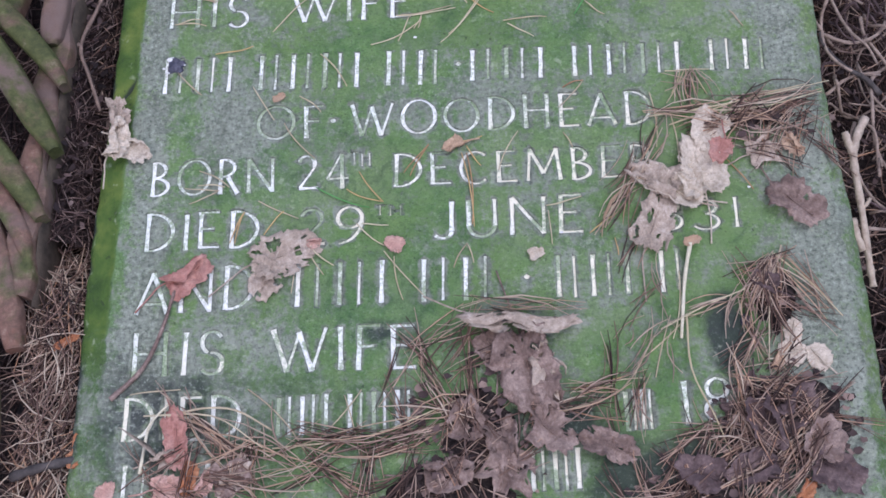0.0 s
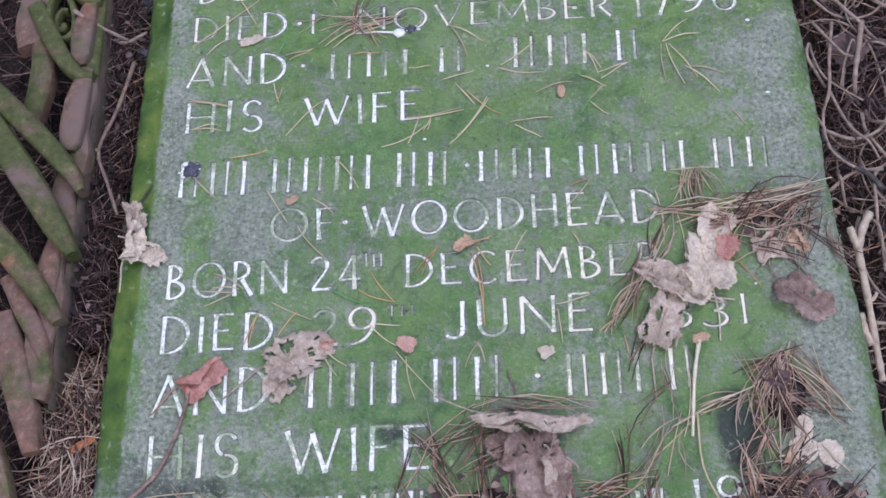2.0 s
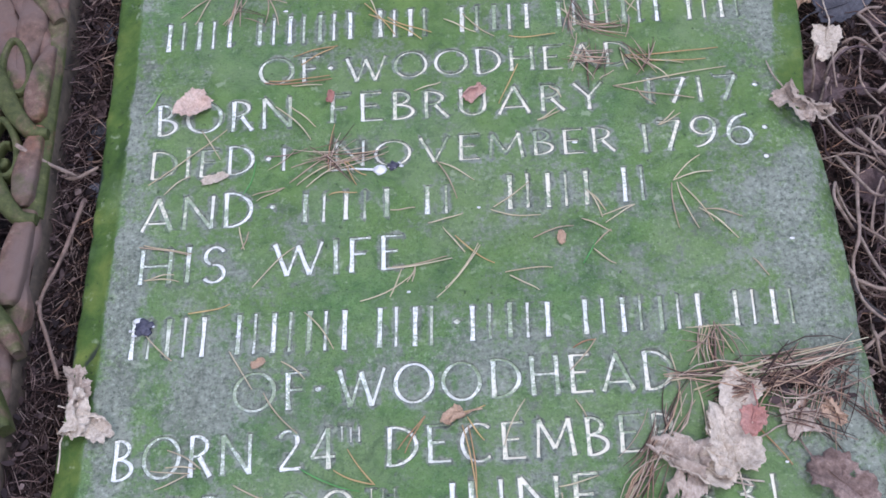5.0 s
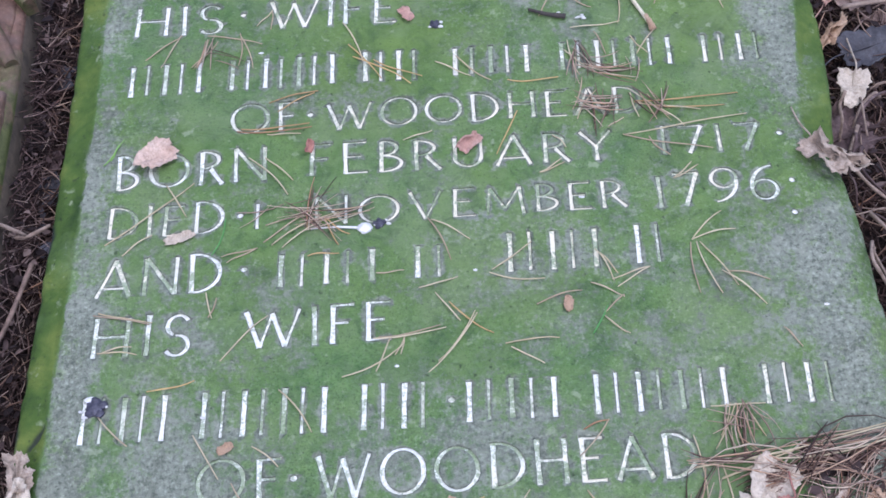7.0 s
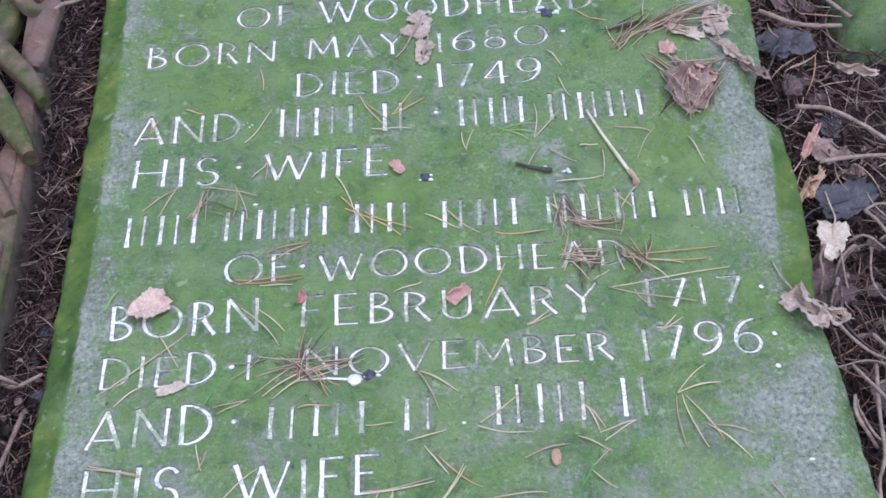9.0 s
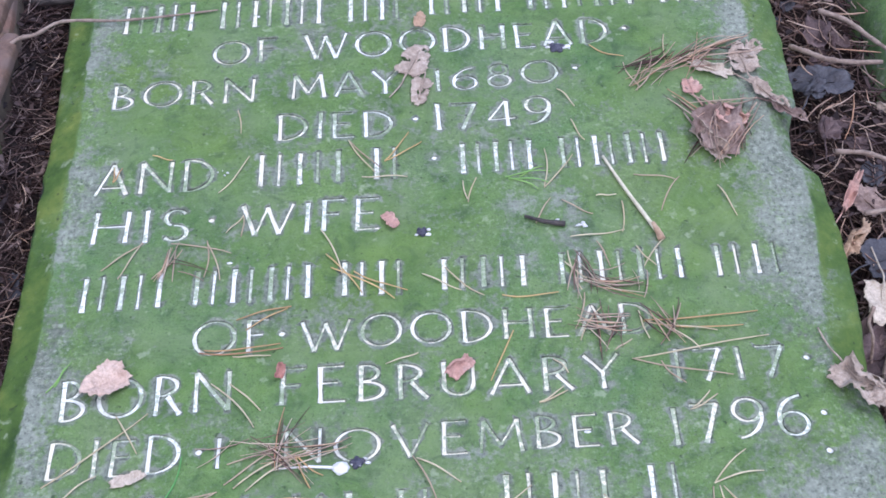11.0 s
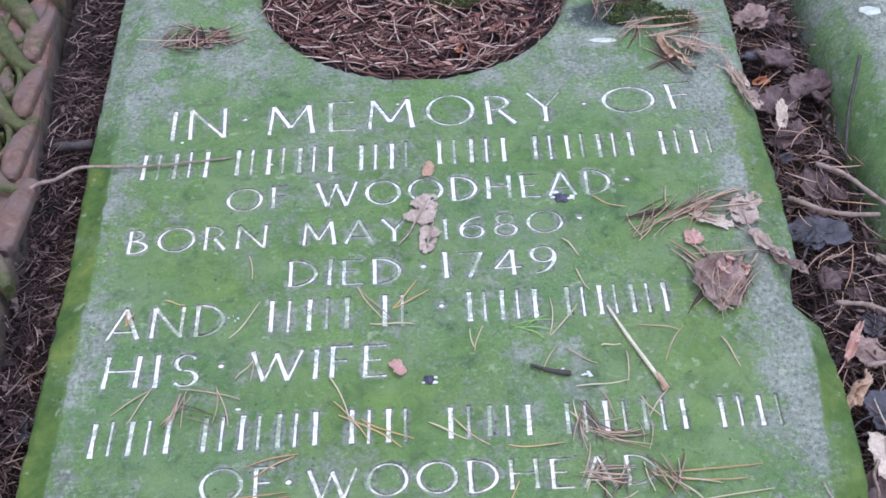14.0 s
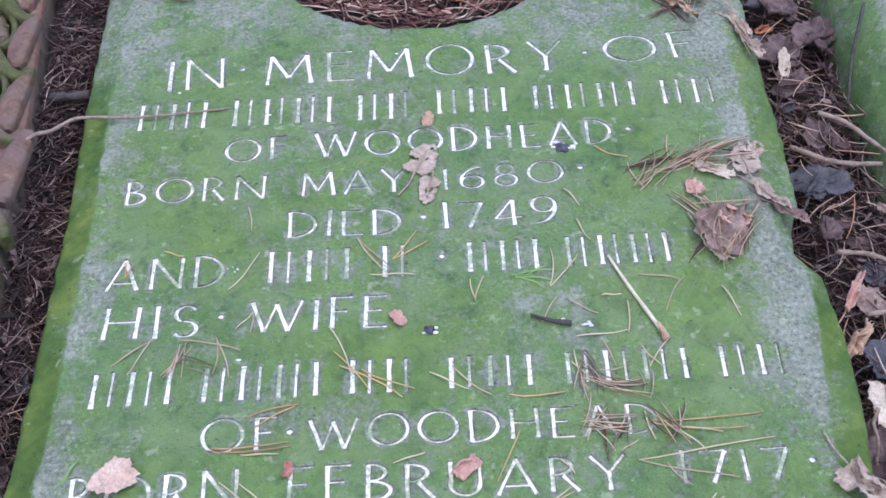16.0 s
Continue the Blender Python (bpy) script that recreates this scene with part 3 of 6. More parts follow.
def cut_strokes(name, strokes, picks, shift):
    """One cut and painted mark of several strokes, each a rough-edged strip."""
    lv, lf, slots = [], [], []
    for k, (line, pick) in enumerate(zip(strokes, picks)):
        sv, sf = [], []
        n = len(line)
        closed = n > 8 and math.hypot(line[0][0] - line[-1][0], line[0][1] - line[-1][1]) < 1e-5
        for j, (px, py, w) in enumerate(line):
            p, q = (line[(j - 1) % (n - 1)], line[(j + 1) % (n - 1)]) if closed else (line[max(j - 1, 0)], line[min(j + 1, n - 1)])
            dx, dy = q[0] - p[0], q[1] - p[1]
            d = math.hypot(dx, dy) or 1.0
            for side in (1, -1):
                r = w * (1 + 0.22 * fbm(px + shift[0], py + shift[1], 90, side))
                sv.append((px - side * r * dy / d, py + side * r * dx / d, FACE + 0.00006 * k))
        if closed:
            sv = sv[:-2]
        m = len(sv) // 2
        for j in range(m if closed else m - 1):
            j2 = (j + 1) % m
            sf.append((2 * j, 2 * j + 1, 2 * j2 + 1, 2 * j2))
        chisel(sv, sf, k)
        base = len(lv)
        lv.extend(sv)
        lf.extend(tuple(base + v for v in f) for f in sf)
        slots.extend([pick] * len(sf))
    ob = mesh_object(name, lv, lf, PAINT[0], smooth=False)
    ob.data.materials.append(PAINT[1])
    ob.data.materials.append(PAINT[2])
    ob.data.polygons.foreach_set("material_index", slots)
    return on_slab(ob)


chance = random.Random(11)


def word(text, x, y, width, height, angle, wear=None):
    """A cut and painted word: one part for each letter, spaced to fill the width."""
    a = radians(angle)
    widths = [ALPHABET[c][0] for c in text]
    gap = 0.24 if len(text) > 1 else 0.0
    full = sum(widths) + gap * (len(text) - 1)
    squeeze = width / full
    at = 0.0
    for c, w in zip(text, widths):
        count[0] += 1
        pick = (0, 1, 0, 0, 1, 0, 1, 0, 1, 1, 0)[count[0] % 11] if wear is None else wear
        tall, drop, tilt = height * chance.uniform(0.96, 1.04), chance.uniform(-0.0012, 0.0012), chance.uniform(0.0, 0.05)
        strokes, picks = [], []
        for line in ALPHABET[c][1]:
            out = []
            for px, py, r in line:
                ux, uy = (at + px) * squeeze + tilt * py * tall, py * tall + drop
                out.append((x + ux * math.cos(a) - uy * math.sin(a), y + ux * math.sin(a) + uy * math.cos(a), r * min(height, 0.052)))
            strokes.append(out)
            fine = max(r for _, _, r in line) < THICK * 0.8
            picks.append(min(2, pick + (1 if fine and chance.random() < 0.22 else 0) + (1 if chance.random() < 0.05 else 0)))
        cut_strokes("letter", strokes, picks, (x, y))
        at += w + gap


def bars(n, x, y, width, height, angle, wear=1):
    """Upright bars of the size and spacing of cut letters."""
    a = radians(angle)
    step = width / n
    for k in range(n):
        for j, off in enumerate((0.14, 0.60)):
            if j and k % 4 == 2:
                continue
            left, lean, low = (k + off) * step, 0.04 * height, chance.uniform(-0.001, 0.001)
            line = [(x + (left + lean * u) * math.cos(a) - (low + height * u) * math.sin(a), y + (left + lean * u) * math.sin(a) + (low + height * u) * math.cos(a),
                     (0.0025 if j == 0 else 0.0015) * (1 + 0.25 * abs(2 * u - 1) ** 3)) for u in np.linspace(0, 1, 7)]
            cut_strokes("letter_bar", [line], [(1, 0, 2, 0)[(k + j + n) % 4]], (x, y))


def dot(x, y, r=0.0035):
    pts = [(x + r * (1 + 0.25 * math.sin(5 * k)) * math.cos(k * 2 * math.pi / 7), y + r * math.sin(k * 2 * math.pi / 7), FACE) for k in range(7)]
    chisel(pts, [tuple(range(7))])
    return on_slab(mesh_object("inscription_stop", pts, [tuple(range(7))], PAINT[0], smooth=False))


word('IN', -0.368, 0.874, 0.078, 0.0609, 3.9)
word('MEMORY', -0.238, 0.883, 0.404, 0.0602, 2.7)
word('OF', 0.224, 0.911, 0.130, 0.0535, 5.9)
bars(9, -0.399, 0.801, 0.364, 0.0496, 2.2)
bars(9, -0.013, 0.820, 0.384, 0.0472, 2.1)
word('OF', -0.279, 0.741, 0.079, 0.0399, 3.2)
word('WOODHEAD', -0.167, 0.747, 0.379, 0.0432, 2.0)
word('BORN', -0.395, 0.672, 0.171, 0.0394, 1.9)
word('MAY', -0.181, 0.680, 0.130, 0.0397, 2.3)
word('1680', -0.007, 0.687, 0.151, 0.0370, 2.9)
word('DIED', -0.195, 0.615, 0.136, 0.0411, 1.1)
word('1749', -0.009, 0.623, 0.139, 0.0430, 3.0)
word('AND', -0.398, 0.540, 0.134, 0.0457, 1.3)
bars(4, -0.217, 0.546, 0.176, 0.0478, 2.2)
bars(7, 0.015, 0.556, 0.271, 0.0456, 2.1)
word('HIS', -0.394, 0.472, 0.107, 0.0451, 1.0)
word('WIFE', -0.230, 0.479, 0.153, 0.0439, 1.0)
bars(9, -0.395, 0.385, 0.354, 0.0441, 1.8)
bars(9, -0.014, 0.398, 0.381, 0.0405, 1.2)
word('OF', -0.270, 0.328, 0.078, 0.0402, 1.5)
word('WOODHEAD', -0.159, 0.328, 0.365, 0.0381, 1.5)
word('BORN', -0.395, 0.258, 0.170, 0.0444, 2.0)
word('FEBRUARY', -0.179, 0.266, 0.345, 0.0409, 1.2)
word('1717', 0.219, 0.277, 0.115, 0.0375, 1.5)
word('DIED', -0.399, 0.196, 0.128, 0.0400, 1.2)
word('1', -0.238, 0.200, 0.0068, 0.0328, 1.2)
word('NOVEMBER', -0.172, 0.202, 0.346, 0.0358, 1.5)
word('1796', 0.207, 0.208, 0.137, 0.0429, 2.5)
word('AND', -0.404, 0.125, 0.134, 0.0468, 0.9)
bars(4, -0.214, 0.129, 0.197, 0.0393, 1.3)
bars(4, 0.034, 0.136, 0.185, 0.0478, 1.4)
word('HIS', -0.403, 0.055, 0.103, 0.0470, -0.0)
word('WIFE', -0.243, 0.059, 0.154, 0.0444, 1.5)
bars(9, -0.408, -0.039, 0.365, 0.0494, 0.8)
bars(9, -0.018, -0.030, 0.389, 0.0437, 1.1)
word('OF', -0.283, -0.106, 0.084, 0.0459, 2.2)
word('WOODHEAD', -0.166, -0.103, 0.377, 0.0453, 1.2)
word('BORN', -0.412, -0.178, 0.154, 0.0460, 1.3)
word('24', -0.229, -0.174, 0.062, 0.0459, 2.5)
word('TH', -0.165, -0.144, 0.025, 0.0176, 2.2)
word('DECEMBER', -0.112, -0.172, 0.319, 0.0434, 1.2)
word('DIED', -0.415, -0.249, 0.139, 0.0484, 1.3)
word('29', -0.227, -0.245, 0.078, 0.0465, 1.4)
word('TH', -0.135, -0.210, 0.033, 0.0138, 1.0)
word('JUNE', -0.060, -0.241, 0.177, 0.0497, 1.2)
word('831', 0.204, -0.237, 0.103, 0.0389, 1.2)
word('AND', -0.420, -0.327, 0.141, 0.0533, 1.0)
bars(5, -0.234, -0.323, 0.251, 0.0539, 1.4)
bars(4, 0.079, -0.318, 0.164, 0.0521, 2.3)
word('HIS', -0.420, -0.404, 0.109, 0.0528, 1.6)
word('WIFE', -0.255, -0.402, 0.169, 0.0534, 1.3)
word('DIED', -0.426, -0.479, 0.138, 0.0509, 1.0)
bars(6, -0.249, -0.475, 0.165, 0.0448, 2.2)
bars(2, 0.153, -0.477, 0.037, 0.0460, 3.8)
word('18', 0.219, -0.472, 0.060, 0.0499, 3.8)
bars(3, -0.426, -0.547, 0.141, 0.0416, 1.0)
bars(3, 0.042, -0.544, 0.077, 0.0460, 3.6)
dot(-0.269, 0.915)
dot(0.196, 0.936)
dot(0.235, 0.786)
dot(0.166, 0.719)
dot(-0.032, 0.643)
dot(-0.012, 0.581)
dot(-0.262, 0.501)
dot(-0.178, 0.350)
dot(0.357, 0.300)
dot(-0.253, 0.219)
dot(0.356, 0.196)
dot(0.360, 0.237)
dot(-0.246, 0.152)
dot(-0.029, -0.006)
dot(-0.187, -0.081)
dot(-0.254, -0.295)
dot(0.047, -0.291)


def carve():
    """Cuts the lettering out of the slab's face."""
    for pv, pf in PRISMS:
        cutter = mesh_object("cutter", pv, pf, STONE, smooth=False)
        mod = body.modifiers.new("carve", 'BOOLEAN')
        mod.operation, mod.object, mod.solver, mod.use_self = 'DIFFERENCE', cutter, 'EXACT', False
        me = bpy.data.meshes.new_from_object(body.evaluated_get(bpy.context.evaluated_depsgraph_get()))
        body.modifiers.remove(mod)
        body.data = me
        bpy.data.objects.remove(cutter)


carve()

# ---- needle litter ----
def needle_mesh(name, rows, mat, kind="stuff"):
    """Many thin bent needles as one mesh. Rows of x, y, z, length, heading, rise, bend, radius."""
    r = np.asarray(rows, float)
    n, seg, sides = len(r), 4, 3
    u = np.linspace(-0.5, 0.5, seg + 1)
    c, s = np.cos(r[:, 4])[:, None], np.sin(r[:, 4])[:, None]
    along, across = u[None] * r[:, 3:4], r[:, 6:7] * r[:, 3:4] * (u[None] ** 2 * 4 - 0.5)
    px, py = r[:, 0:1] + along * c - across * s, r[:, 1:2] + along * s + across * c
    pz = r[:, 2:3] + along * r[:, 5:6]
    rad = r[:, 7:8] * (1 - 0.55 * np.abs(u[None]) * 2)
    verts = np.zeros((n, seg + 1, sides, 3))
    for k in range(sides):
        a = 2 * math.pi * k / sides + math.pi / 2
        verts[:, :, k, 0] = px - s * math.cos(a) * rad
        verts[:, :, k, 1] = py + c * math.cos(a) * rad
        verts[:, :, k, 2] = pz + math.sin(a) * rad
    faces = []
    for j in range(seg):
        for k in range(sides):
            k2 = (k + 1) % sides
            faces.append((j * sides + k, j * sides + k2, (j + 1) * sides + k2, (j + 1) * sides + k))
    faces = (np.array(faces)[None] + (np.arange(n) * (seg + 1) * sides)[:, None, None]).reshape(-1, 4)
    return tagged(mesh_object(name, verts.reshape(-1, 3).tolist(), faces.tolist(), mat), kind=kind)


rng = np.random.default_rng(7)


def litter_rows(n, x0, x1, y0, y1, thick, low=0.05, high=0.115):
    rows = []
    for _ in range(n):
        x, y = rng.uniform(x0, x1), rng.uniform(y0, y1)
        rows.append((x, y, soil_height(x, y) + 0.003 + thick * rng.random() ** 1.5, rng.uniform(low, high), rng.uniform(0, math.pi),
                     rng.normal(0, 0.10), rng.normal(0, 0.10), rng.uniform(0.0008, 0.0015)))
    return rows


far_litter = litter_rows(1500, -1.2, -0.78, -0.8, 1.7, 0.02) + litter_rows(1200, 0.62, 1.1, -0.9, 0.4, 0.02) + litter_rows(900, -0.5, 0.55, 1.66, 2.0, 0.02)
tagged(needle_mesh("needle_litter", litter_rows(5200, -0.80, -0.45, -0.75, 1.6, 0.035) + litter_rows(4300, 0.41, 0.66, -0.75, 1.6, 0.035) + far_litter, GROUND_NEEDLES),
       "carpet of dead brown pine needles on the soil", "needle litter")


edge_rows = litter_rows(420, -0.515, -0.482, -0.20, 1.0, 0.055, 0.03, 0.06) + litter_rows(300, 0.452, 0.56, -0.55, 1.0, 0.055, 0.03, 0.07)
tagged(needle_mesh("needle_litter", edge_rows, NEEDLES), "loose brown needles on the soil beside the slab", "needle litter")


def bank():
    """Needles heaped between railing and slab at the slab's foot."""
    verts, faces, rows = [], [], []
    xs, ys = np.linspace(-0.58, -0.468, 12), np.linspace(-0.75, -0.19, 40)

    def top(x, y):
        up = max(0.0, min(1.0, (-0.20 - y) / 0.10))
        return -0.02 + 0.085 * up * (1 - 0.35 * ((x + 0.515) / 0.05) ** 2) + 0.010 * fbm(x, y, 18, 9) * up
    for y in ys:
        for x in xs:
            verts.append((x, y, top(x, y)))
    n = len(xs)
    faces = [(j * n + i, j * n + i + 1, (j + 1) * n + i + 1, (j + 1) * n + i) for j in range(len(ys) - 1) for i in range(n - 1)]
    tagged(mesh_object("mould", verts, faces, SOILM), "dark leaf mould heaped between railing and slab", "leaf mould", kind="stuff")
    for _ in range(900):
        x, y = rng.uniform(-0.565, -0.485), -0.21 - 0.45 * rng.random()
        turn = rng.choice([80, 60, 110, 20, 150]) + rng.normal(0, 16)
        length = min(rng.uniform(0.03, 0.10), 0.03 + 2.0 * max(0.0, -0.470 - x)) if abs(math.cos(radians(turn))) > 0.4 else rng.uniform(0.04, 0.10)
        rows.append((x, y, top(x, y) + 0.003 + 0.020 * rng.random() ** 1.5, length, radians(turn), rng.normal(0, 0.10), rng.normal(0, 0.08), rng.uniform(0.0007, 0.0015)))
    tagged(needle_mesh("needle_litter", rows[:420], STRAWS), "pale dead needles heaped between railing and slab", "needle litter")
    tagged(needle_mesh("needle_litter", rows[420:], NEEDLES), "brown dead needles heaped between railing and slab", "needle litter")


bank()


def channel():
    """Mould and rotten needles banked against the foot of the railing along the slab."""
    xs, ys = np.linspace(-0.560, -0.486, 10), np.linspace(-0.22, 1.5, 110)

    def top(x, y):
        side = min(1.0, max(0.0, (-0.490 - x) / 0.045))
        return 0.014 + 0.054 * side + 0.010 * fbm(x, y, 16, 9) + 0.006 * fbm(x, y, 60, 2)
    verts = [(x, y, top(x, y)) for y in ys for x in xs]
    n = len(xs)
    faces = [(j * n + i, j * n + i + 1, (j + 1) * n + i + 1, (j + 1) * n + i) for j in range(len(ys) - 1) for i in range(n - 1)]
    tagged(mesh_object("mould", verts, faces, SOILM), "dark leaf mould banked along the railing", "leaf mould", kind="stuff")
    rows = []
    for _ in range(3000):
        x, y = rng.uniform(-0.540, -0.490), rng.uniform(-0.22, 1.4)
        rows.append((x, y, top(x, y) + 0.002 + 0.012 * rng.random() ** 1.5, rng.uniform(0.02, 0.07), rng.uniform(0, math.pi), rng.normal(0, 0.12), rng.normal(0, 0.10), rng.uniform(0.0007, 0.0013)))
    tagged(needle_mesh("needle_litter", rows, GROUND_NEEDLES), "rotten brown needles banked along the railing", "needle litter")


channel()


def pile(cx, cy, rx, ry, n, heading, spread, height, label, low=0.035, high=0.09, mat=None):
    """A heap of needles lying on the slab, in small tufts that point the same way."""
    rows = []
    while len(rows) < n:
        a, d = rng.uniform(0, 2 * math.pi), rng.random() ** 0.7
        x, y, turn, bend, lift = cx + rx * d * math.cos(a), cy + ry * d * math.sin(a), rng.normal(heading, spread), rng.normal(0, 0.05), rng.random()
        for _ in range(int(rng.integers(2, 7))):
            rows.append((x + rng.normal(0, 0.005), y + rng.normal(0, 0.005), TOP + 0.002 + height * (1 - d) * lift + 0.003 * rng.random(), rng.uniform(low, high), radians(turn + rng.normal(0, 9)),
                         rng.normal(0, 0.05), bend + rng.normal(0, 0.02), rng.uniform(0.0006, 0.0012)))
    return tagged(needle_mesh("needle_heap", rows, mat or NEEDLES), label, "needle litter")


HEAP = "heap of dead brown pine needles on the slab"
TANGLE = "small tangle of pale dead needles on the slab"
pile(0.325, -0.335, 0.040, 0.065, 34, 62, 24, 0.014, HEAP, 0.05, 0.11)
pile(0.355, -0.320, 0.035, 0.050, 20, 128, 20, 0.012, HEAP, 0.05, 0.10)
pile(0.330, -0.470, 0.100, 0.080, 130, 48, 38, 0.018, HEAP, 0.05, 0.11)
pile(0.240, -0.540, 0.110, 0.050, 124, 40, 60, 0.014, HEAP)
pile(-0.040, -0.440, 0.080, 0.100, 100, 70, 60, 0.016, HEAP, 0.04, 0.10)
pile(-0.070, -0.530, 0.140, 0.050, 117, 20, 50, 0.014, HEAP)
pile(-0.170, -0.478, 0.110, 0.016, 43, 16, 16, 0.010, HEAP)
pile(-0.340, -0.520, 0.090, 0.050, 74, 10, 60, 0.012, HEAP)
pile(0.110, -0.440, 0.070, 0.040, 37, 30, 50, 0.010, HEAP)
pile(0.180, -0.330, 0.040, 0.080, 8, 62, 22, 0.006, HEAP)
pile(0.330, -0.085, 0.085, 0.026, 74, 10, 26, 0.014, HEAP)
pile(0.385, -0.125, 0.050, 0.030, 37, 120, 60, 0.010, HEAP)
pile(0.180, -0.175, 0.030, 0.060, 16, 60, 22, 0.006, HEAP)
pile(0.170, 0.408, 0.045, 0.026, 26, 120, 50, 0.005, TANGLE, 0.03, 0.06, STRAWS)
pile(0.150, 0.350, 0.040, 0.022, 18, 60, 45, 0.005, TANGLE, 0.03, 0.06, STRAWS)
pile(0.205, 0.338, 0.045, 0.012, 9, 20, 40, 0.004, TANGLE, 0.03, 0.06, STRAWS)
pile(-0.195, 0.212, 0.050, 0.022, 20, 30, 26, 0.005, TANGLE, 0.04, 0.09, STRAWS)
pile(-0.300, 0.430, 0.040, 0.016, 9, 60, 60, 0.004, TANGLE, 0.03, 0.06, STRAWS)
pile(0.258, -0.045, 0.022, 0.026, 14, 95, 26, 0.005, TANGLE, 0.03, 0.06, STRAWS)
pile(0.345, -0.110, 0.070, 0.040, 34, 35, 60, 0.012, TANGLE, 0.03, 0.07, STRAWS)
pile(0.315, 0.725, 0.075, 0.022, 28, 22, 16, 0.010, HEAP)
pile(0.325, 0.610, 0.050, 0.045, 22, 120, 50, 0.010, HEAP)
pile(-0.345, 1.090, 0.058, 0.026, 60, 25, 75, 0.012, HEAP, 0.02, 0.06)
pile(0.340, 1.080, 0.060, 0.060, 37, 50, 50, 0.010, HEAP)
pile(0.270, 1.150, 0.050, 0.030, 24, 30, 50, 0.010, HEAP)

def sheaf(x0, y0, x1, y1, n, wide0, wide1, height):
    """A bundle of long dead needles and grass lying from one place towards another."""
    rows = []
    for _ in range(n):
        ax, ay, bx, by = x0 + rng.normal(0, wide0), y0 + rng.normal(0, wide0), x1 + rng.normal(0, wide1), y1 + rng.normal(0, wide1)
        k = rng.uniform(0.75, 1.05)
        length = math.hypot(bx - ax, by - ay) * k
        at = 0.5 + rng.uniform(-0.1, 0.1)
        rows.append((ax + (bx - ax) * at, ay + (by - ay) * at, TOP + 0.004 + height * rng.random(), length, math.atan2(by - ay, bx - ax), rng.normal(0, 0.03), rng.normal(0, 0.10), rng.uniform(0.0006, 0.0014)))
    return tagged(needle_mesh("needle_bundle", rows, STRAWS), "bundle of pale dead needles lying on the slab", "needle litter")


sheaf(0.336, -0.27, 0.298, -0.318, 6, 0.004, 0.012, 0.006)
sheaf(0.339, -0.27, 0.306, -0.356, 14, 0.004, 0.012, 0.006)
sheaf(0.343, -0.274, 0.319, -0.346, 14, 0.004, 0.012, 0.006)
sheaf(0.341, -0.284, 0.396, -0.349, 6, 0.004, 0.012, 0.006)
sheaf(0.287, -0.321, 0.23, -0.339, 6, 0.004, 0.012, 0.006)
sheaf(0.319, -0.305, 0.349, -0.326, 6, 0.004, 0.012, 0.006)
sheaf(0.294, -0.31, 0.286, -0.373, 7, 0.004, 0.012, 0.006)
sheaf(0.299, -0.346, 0.316, -0.4, 9, 0.004, 0.012, 0.006)
sheaf(0.277, -0.382, 0.291, -0.454, 7, 0.004, 0.012, 0.006)
sheaf(0.271, -0.414, 0.344, -0.428, 6, 0.004, 0.012, 0.006)
sheaf(0.312, -0.426, 0.357, -0.451, 6, 0.004, 0.012, 0.006)
sheaf(0.384, -0.441, 0.316, -0.501, 13, 0.004, 0.012, 0.006)
sheaf(0.367, -0.476, 0.308, -0.535, 15, 0.004, 0.012, 0.006)
sheaf(0.3, -0.49, 0.242, -0.523, 6, 0.004, 0.012, 0.006)
sheaf(0.251, -0.474, 0.225, -0.529, 7, 0.004, 0.012, 0.006)
sheaf(0.293, -0.433, 0.266, -0.494, 7, 0.004, 0.012, 0.006)
sheaf(0.319, -0.346, 0.289, -0.409, 9, 0.004, 0.012, 0.006)
sheaf(0.15, -0.424, 0.21, -0.344, 3, 0.004, 0.012, 0.006)
sheaf(0.161, -0.42, 0.203, -0.35, 3, 0.004, 0.012, 0.006)
sheaf(0.158, -0.421, 0.174, -0.476, 3, 0.004, 0.012, 0.006)
sheaf(0.153, -0.384, 0.19, -0.35, 2, 0.004, 0.012, 0.006)
sheaf(0.199, -0.279, 0.219, -0.354, 2, 0.004, 0.012, 0.006)
sheaf(0.194, -0.275, 0.204, -0.333, 2, 0.004, 0.012, 0.006)
sheaf(0.145, -0.552, 0.233, -0.523, 4, 0.004, 0.012, 0.006)
sheaf(0.206, -0.371, 0.214, -0.412, 2, 0.004, 0.012, 0.006)
sheaf(0.301, -0.529, 0.28, -0.555, 8, 0.004, 0.012, 0.006)
sheaf(0.33, -0.554, 0.362, -0.499, 8, 0.004, 0.012, 0.006)
sheaf(0.236, -0.553, 0.29, -0.523, 6, 0.004, 0.012, 0.006)
sheaf(-0.358, -0.439, -0.284, -0.507, 9, 0.004, 0.012, 0.006)
sheaf(-0.383, -0.415, -0.341, -0.456, 3, 0.004, 0.012, 0.006)
sheaf(-0.351, -0.456, -0.29, -0.499, 7, 0.004, 0.012, 0.006)
sheaf(-0.341, -0.517, -0.278, -0.493, 5, 0.004, 0.012, 0.006)
sheaf(-0.315, -0.517, -0.251, -0.537, 5, 0.004, 0.012, 0.006)
sheaf(-0.277, -0.515, -0.257, -0.544, 4, 0.004, 0.012, 0.006)
sheaf(-0.353, -0.419, -0.337, -0.451, 2, 0.004, 0.012, 0.006)
sheaf(-0.263, -0.447, -0.252, -0.493, 2, 0.004, 0.012, 0.006)
sheaf(0.239, -0.085, 0.172, -0.185, 6, 0.008, 0.010, 0.006)
sheaf(0.180, -0.172, 0.132, -0.236, 8, 0.006, 0.012, 0.006)
sheaf(0.195, -0.082, 0.300, -0.080, 9, 0.004, 0.010, 0.008)
sheaf(0.285, -0.084, 0.424, -0.054, 12, 0.012, 0.008, 0.012)
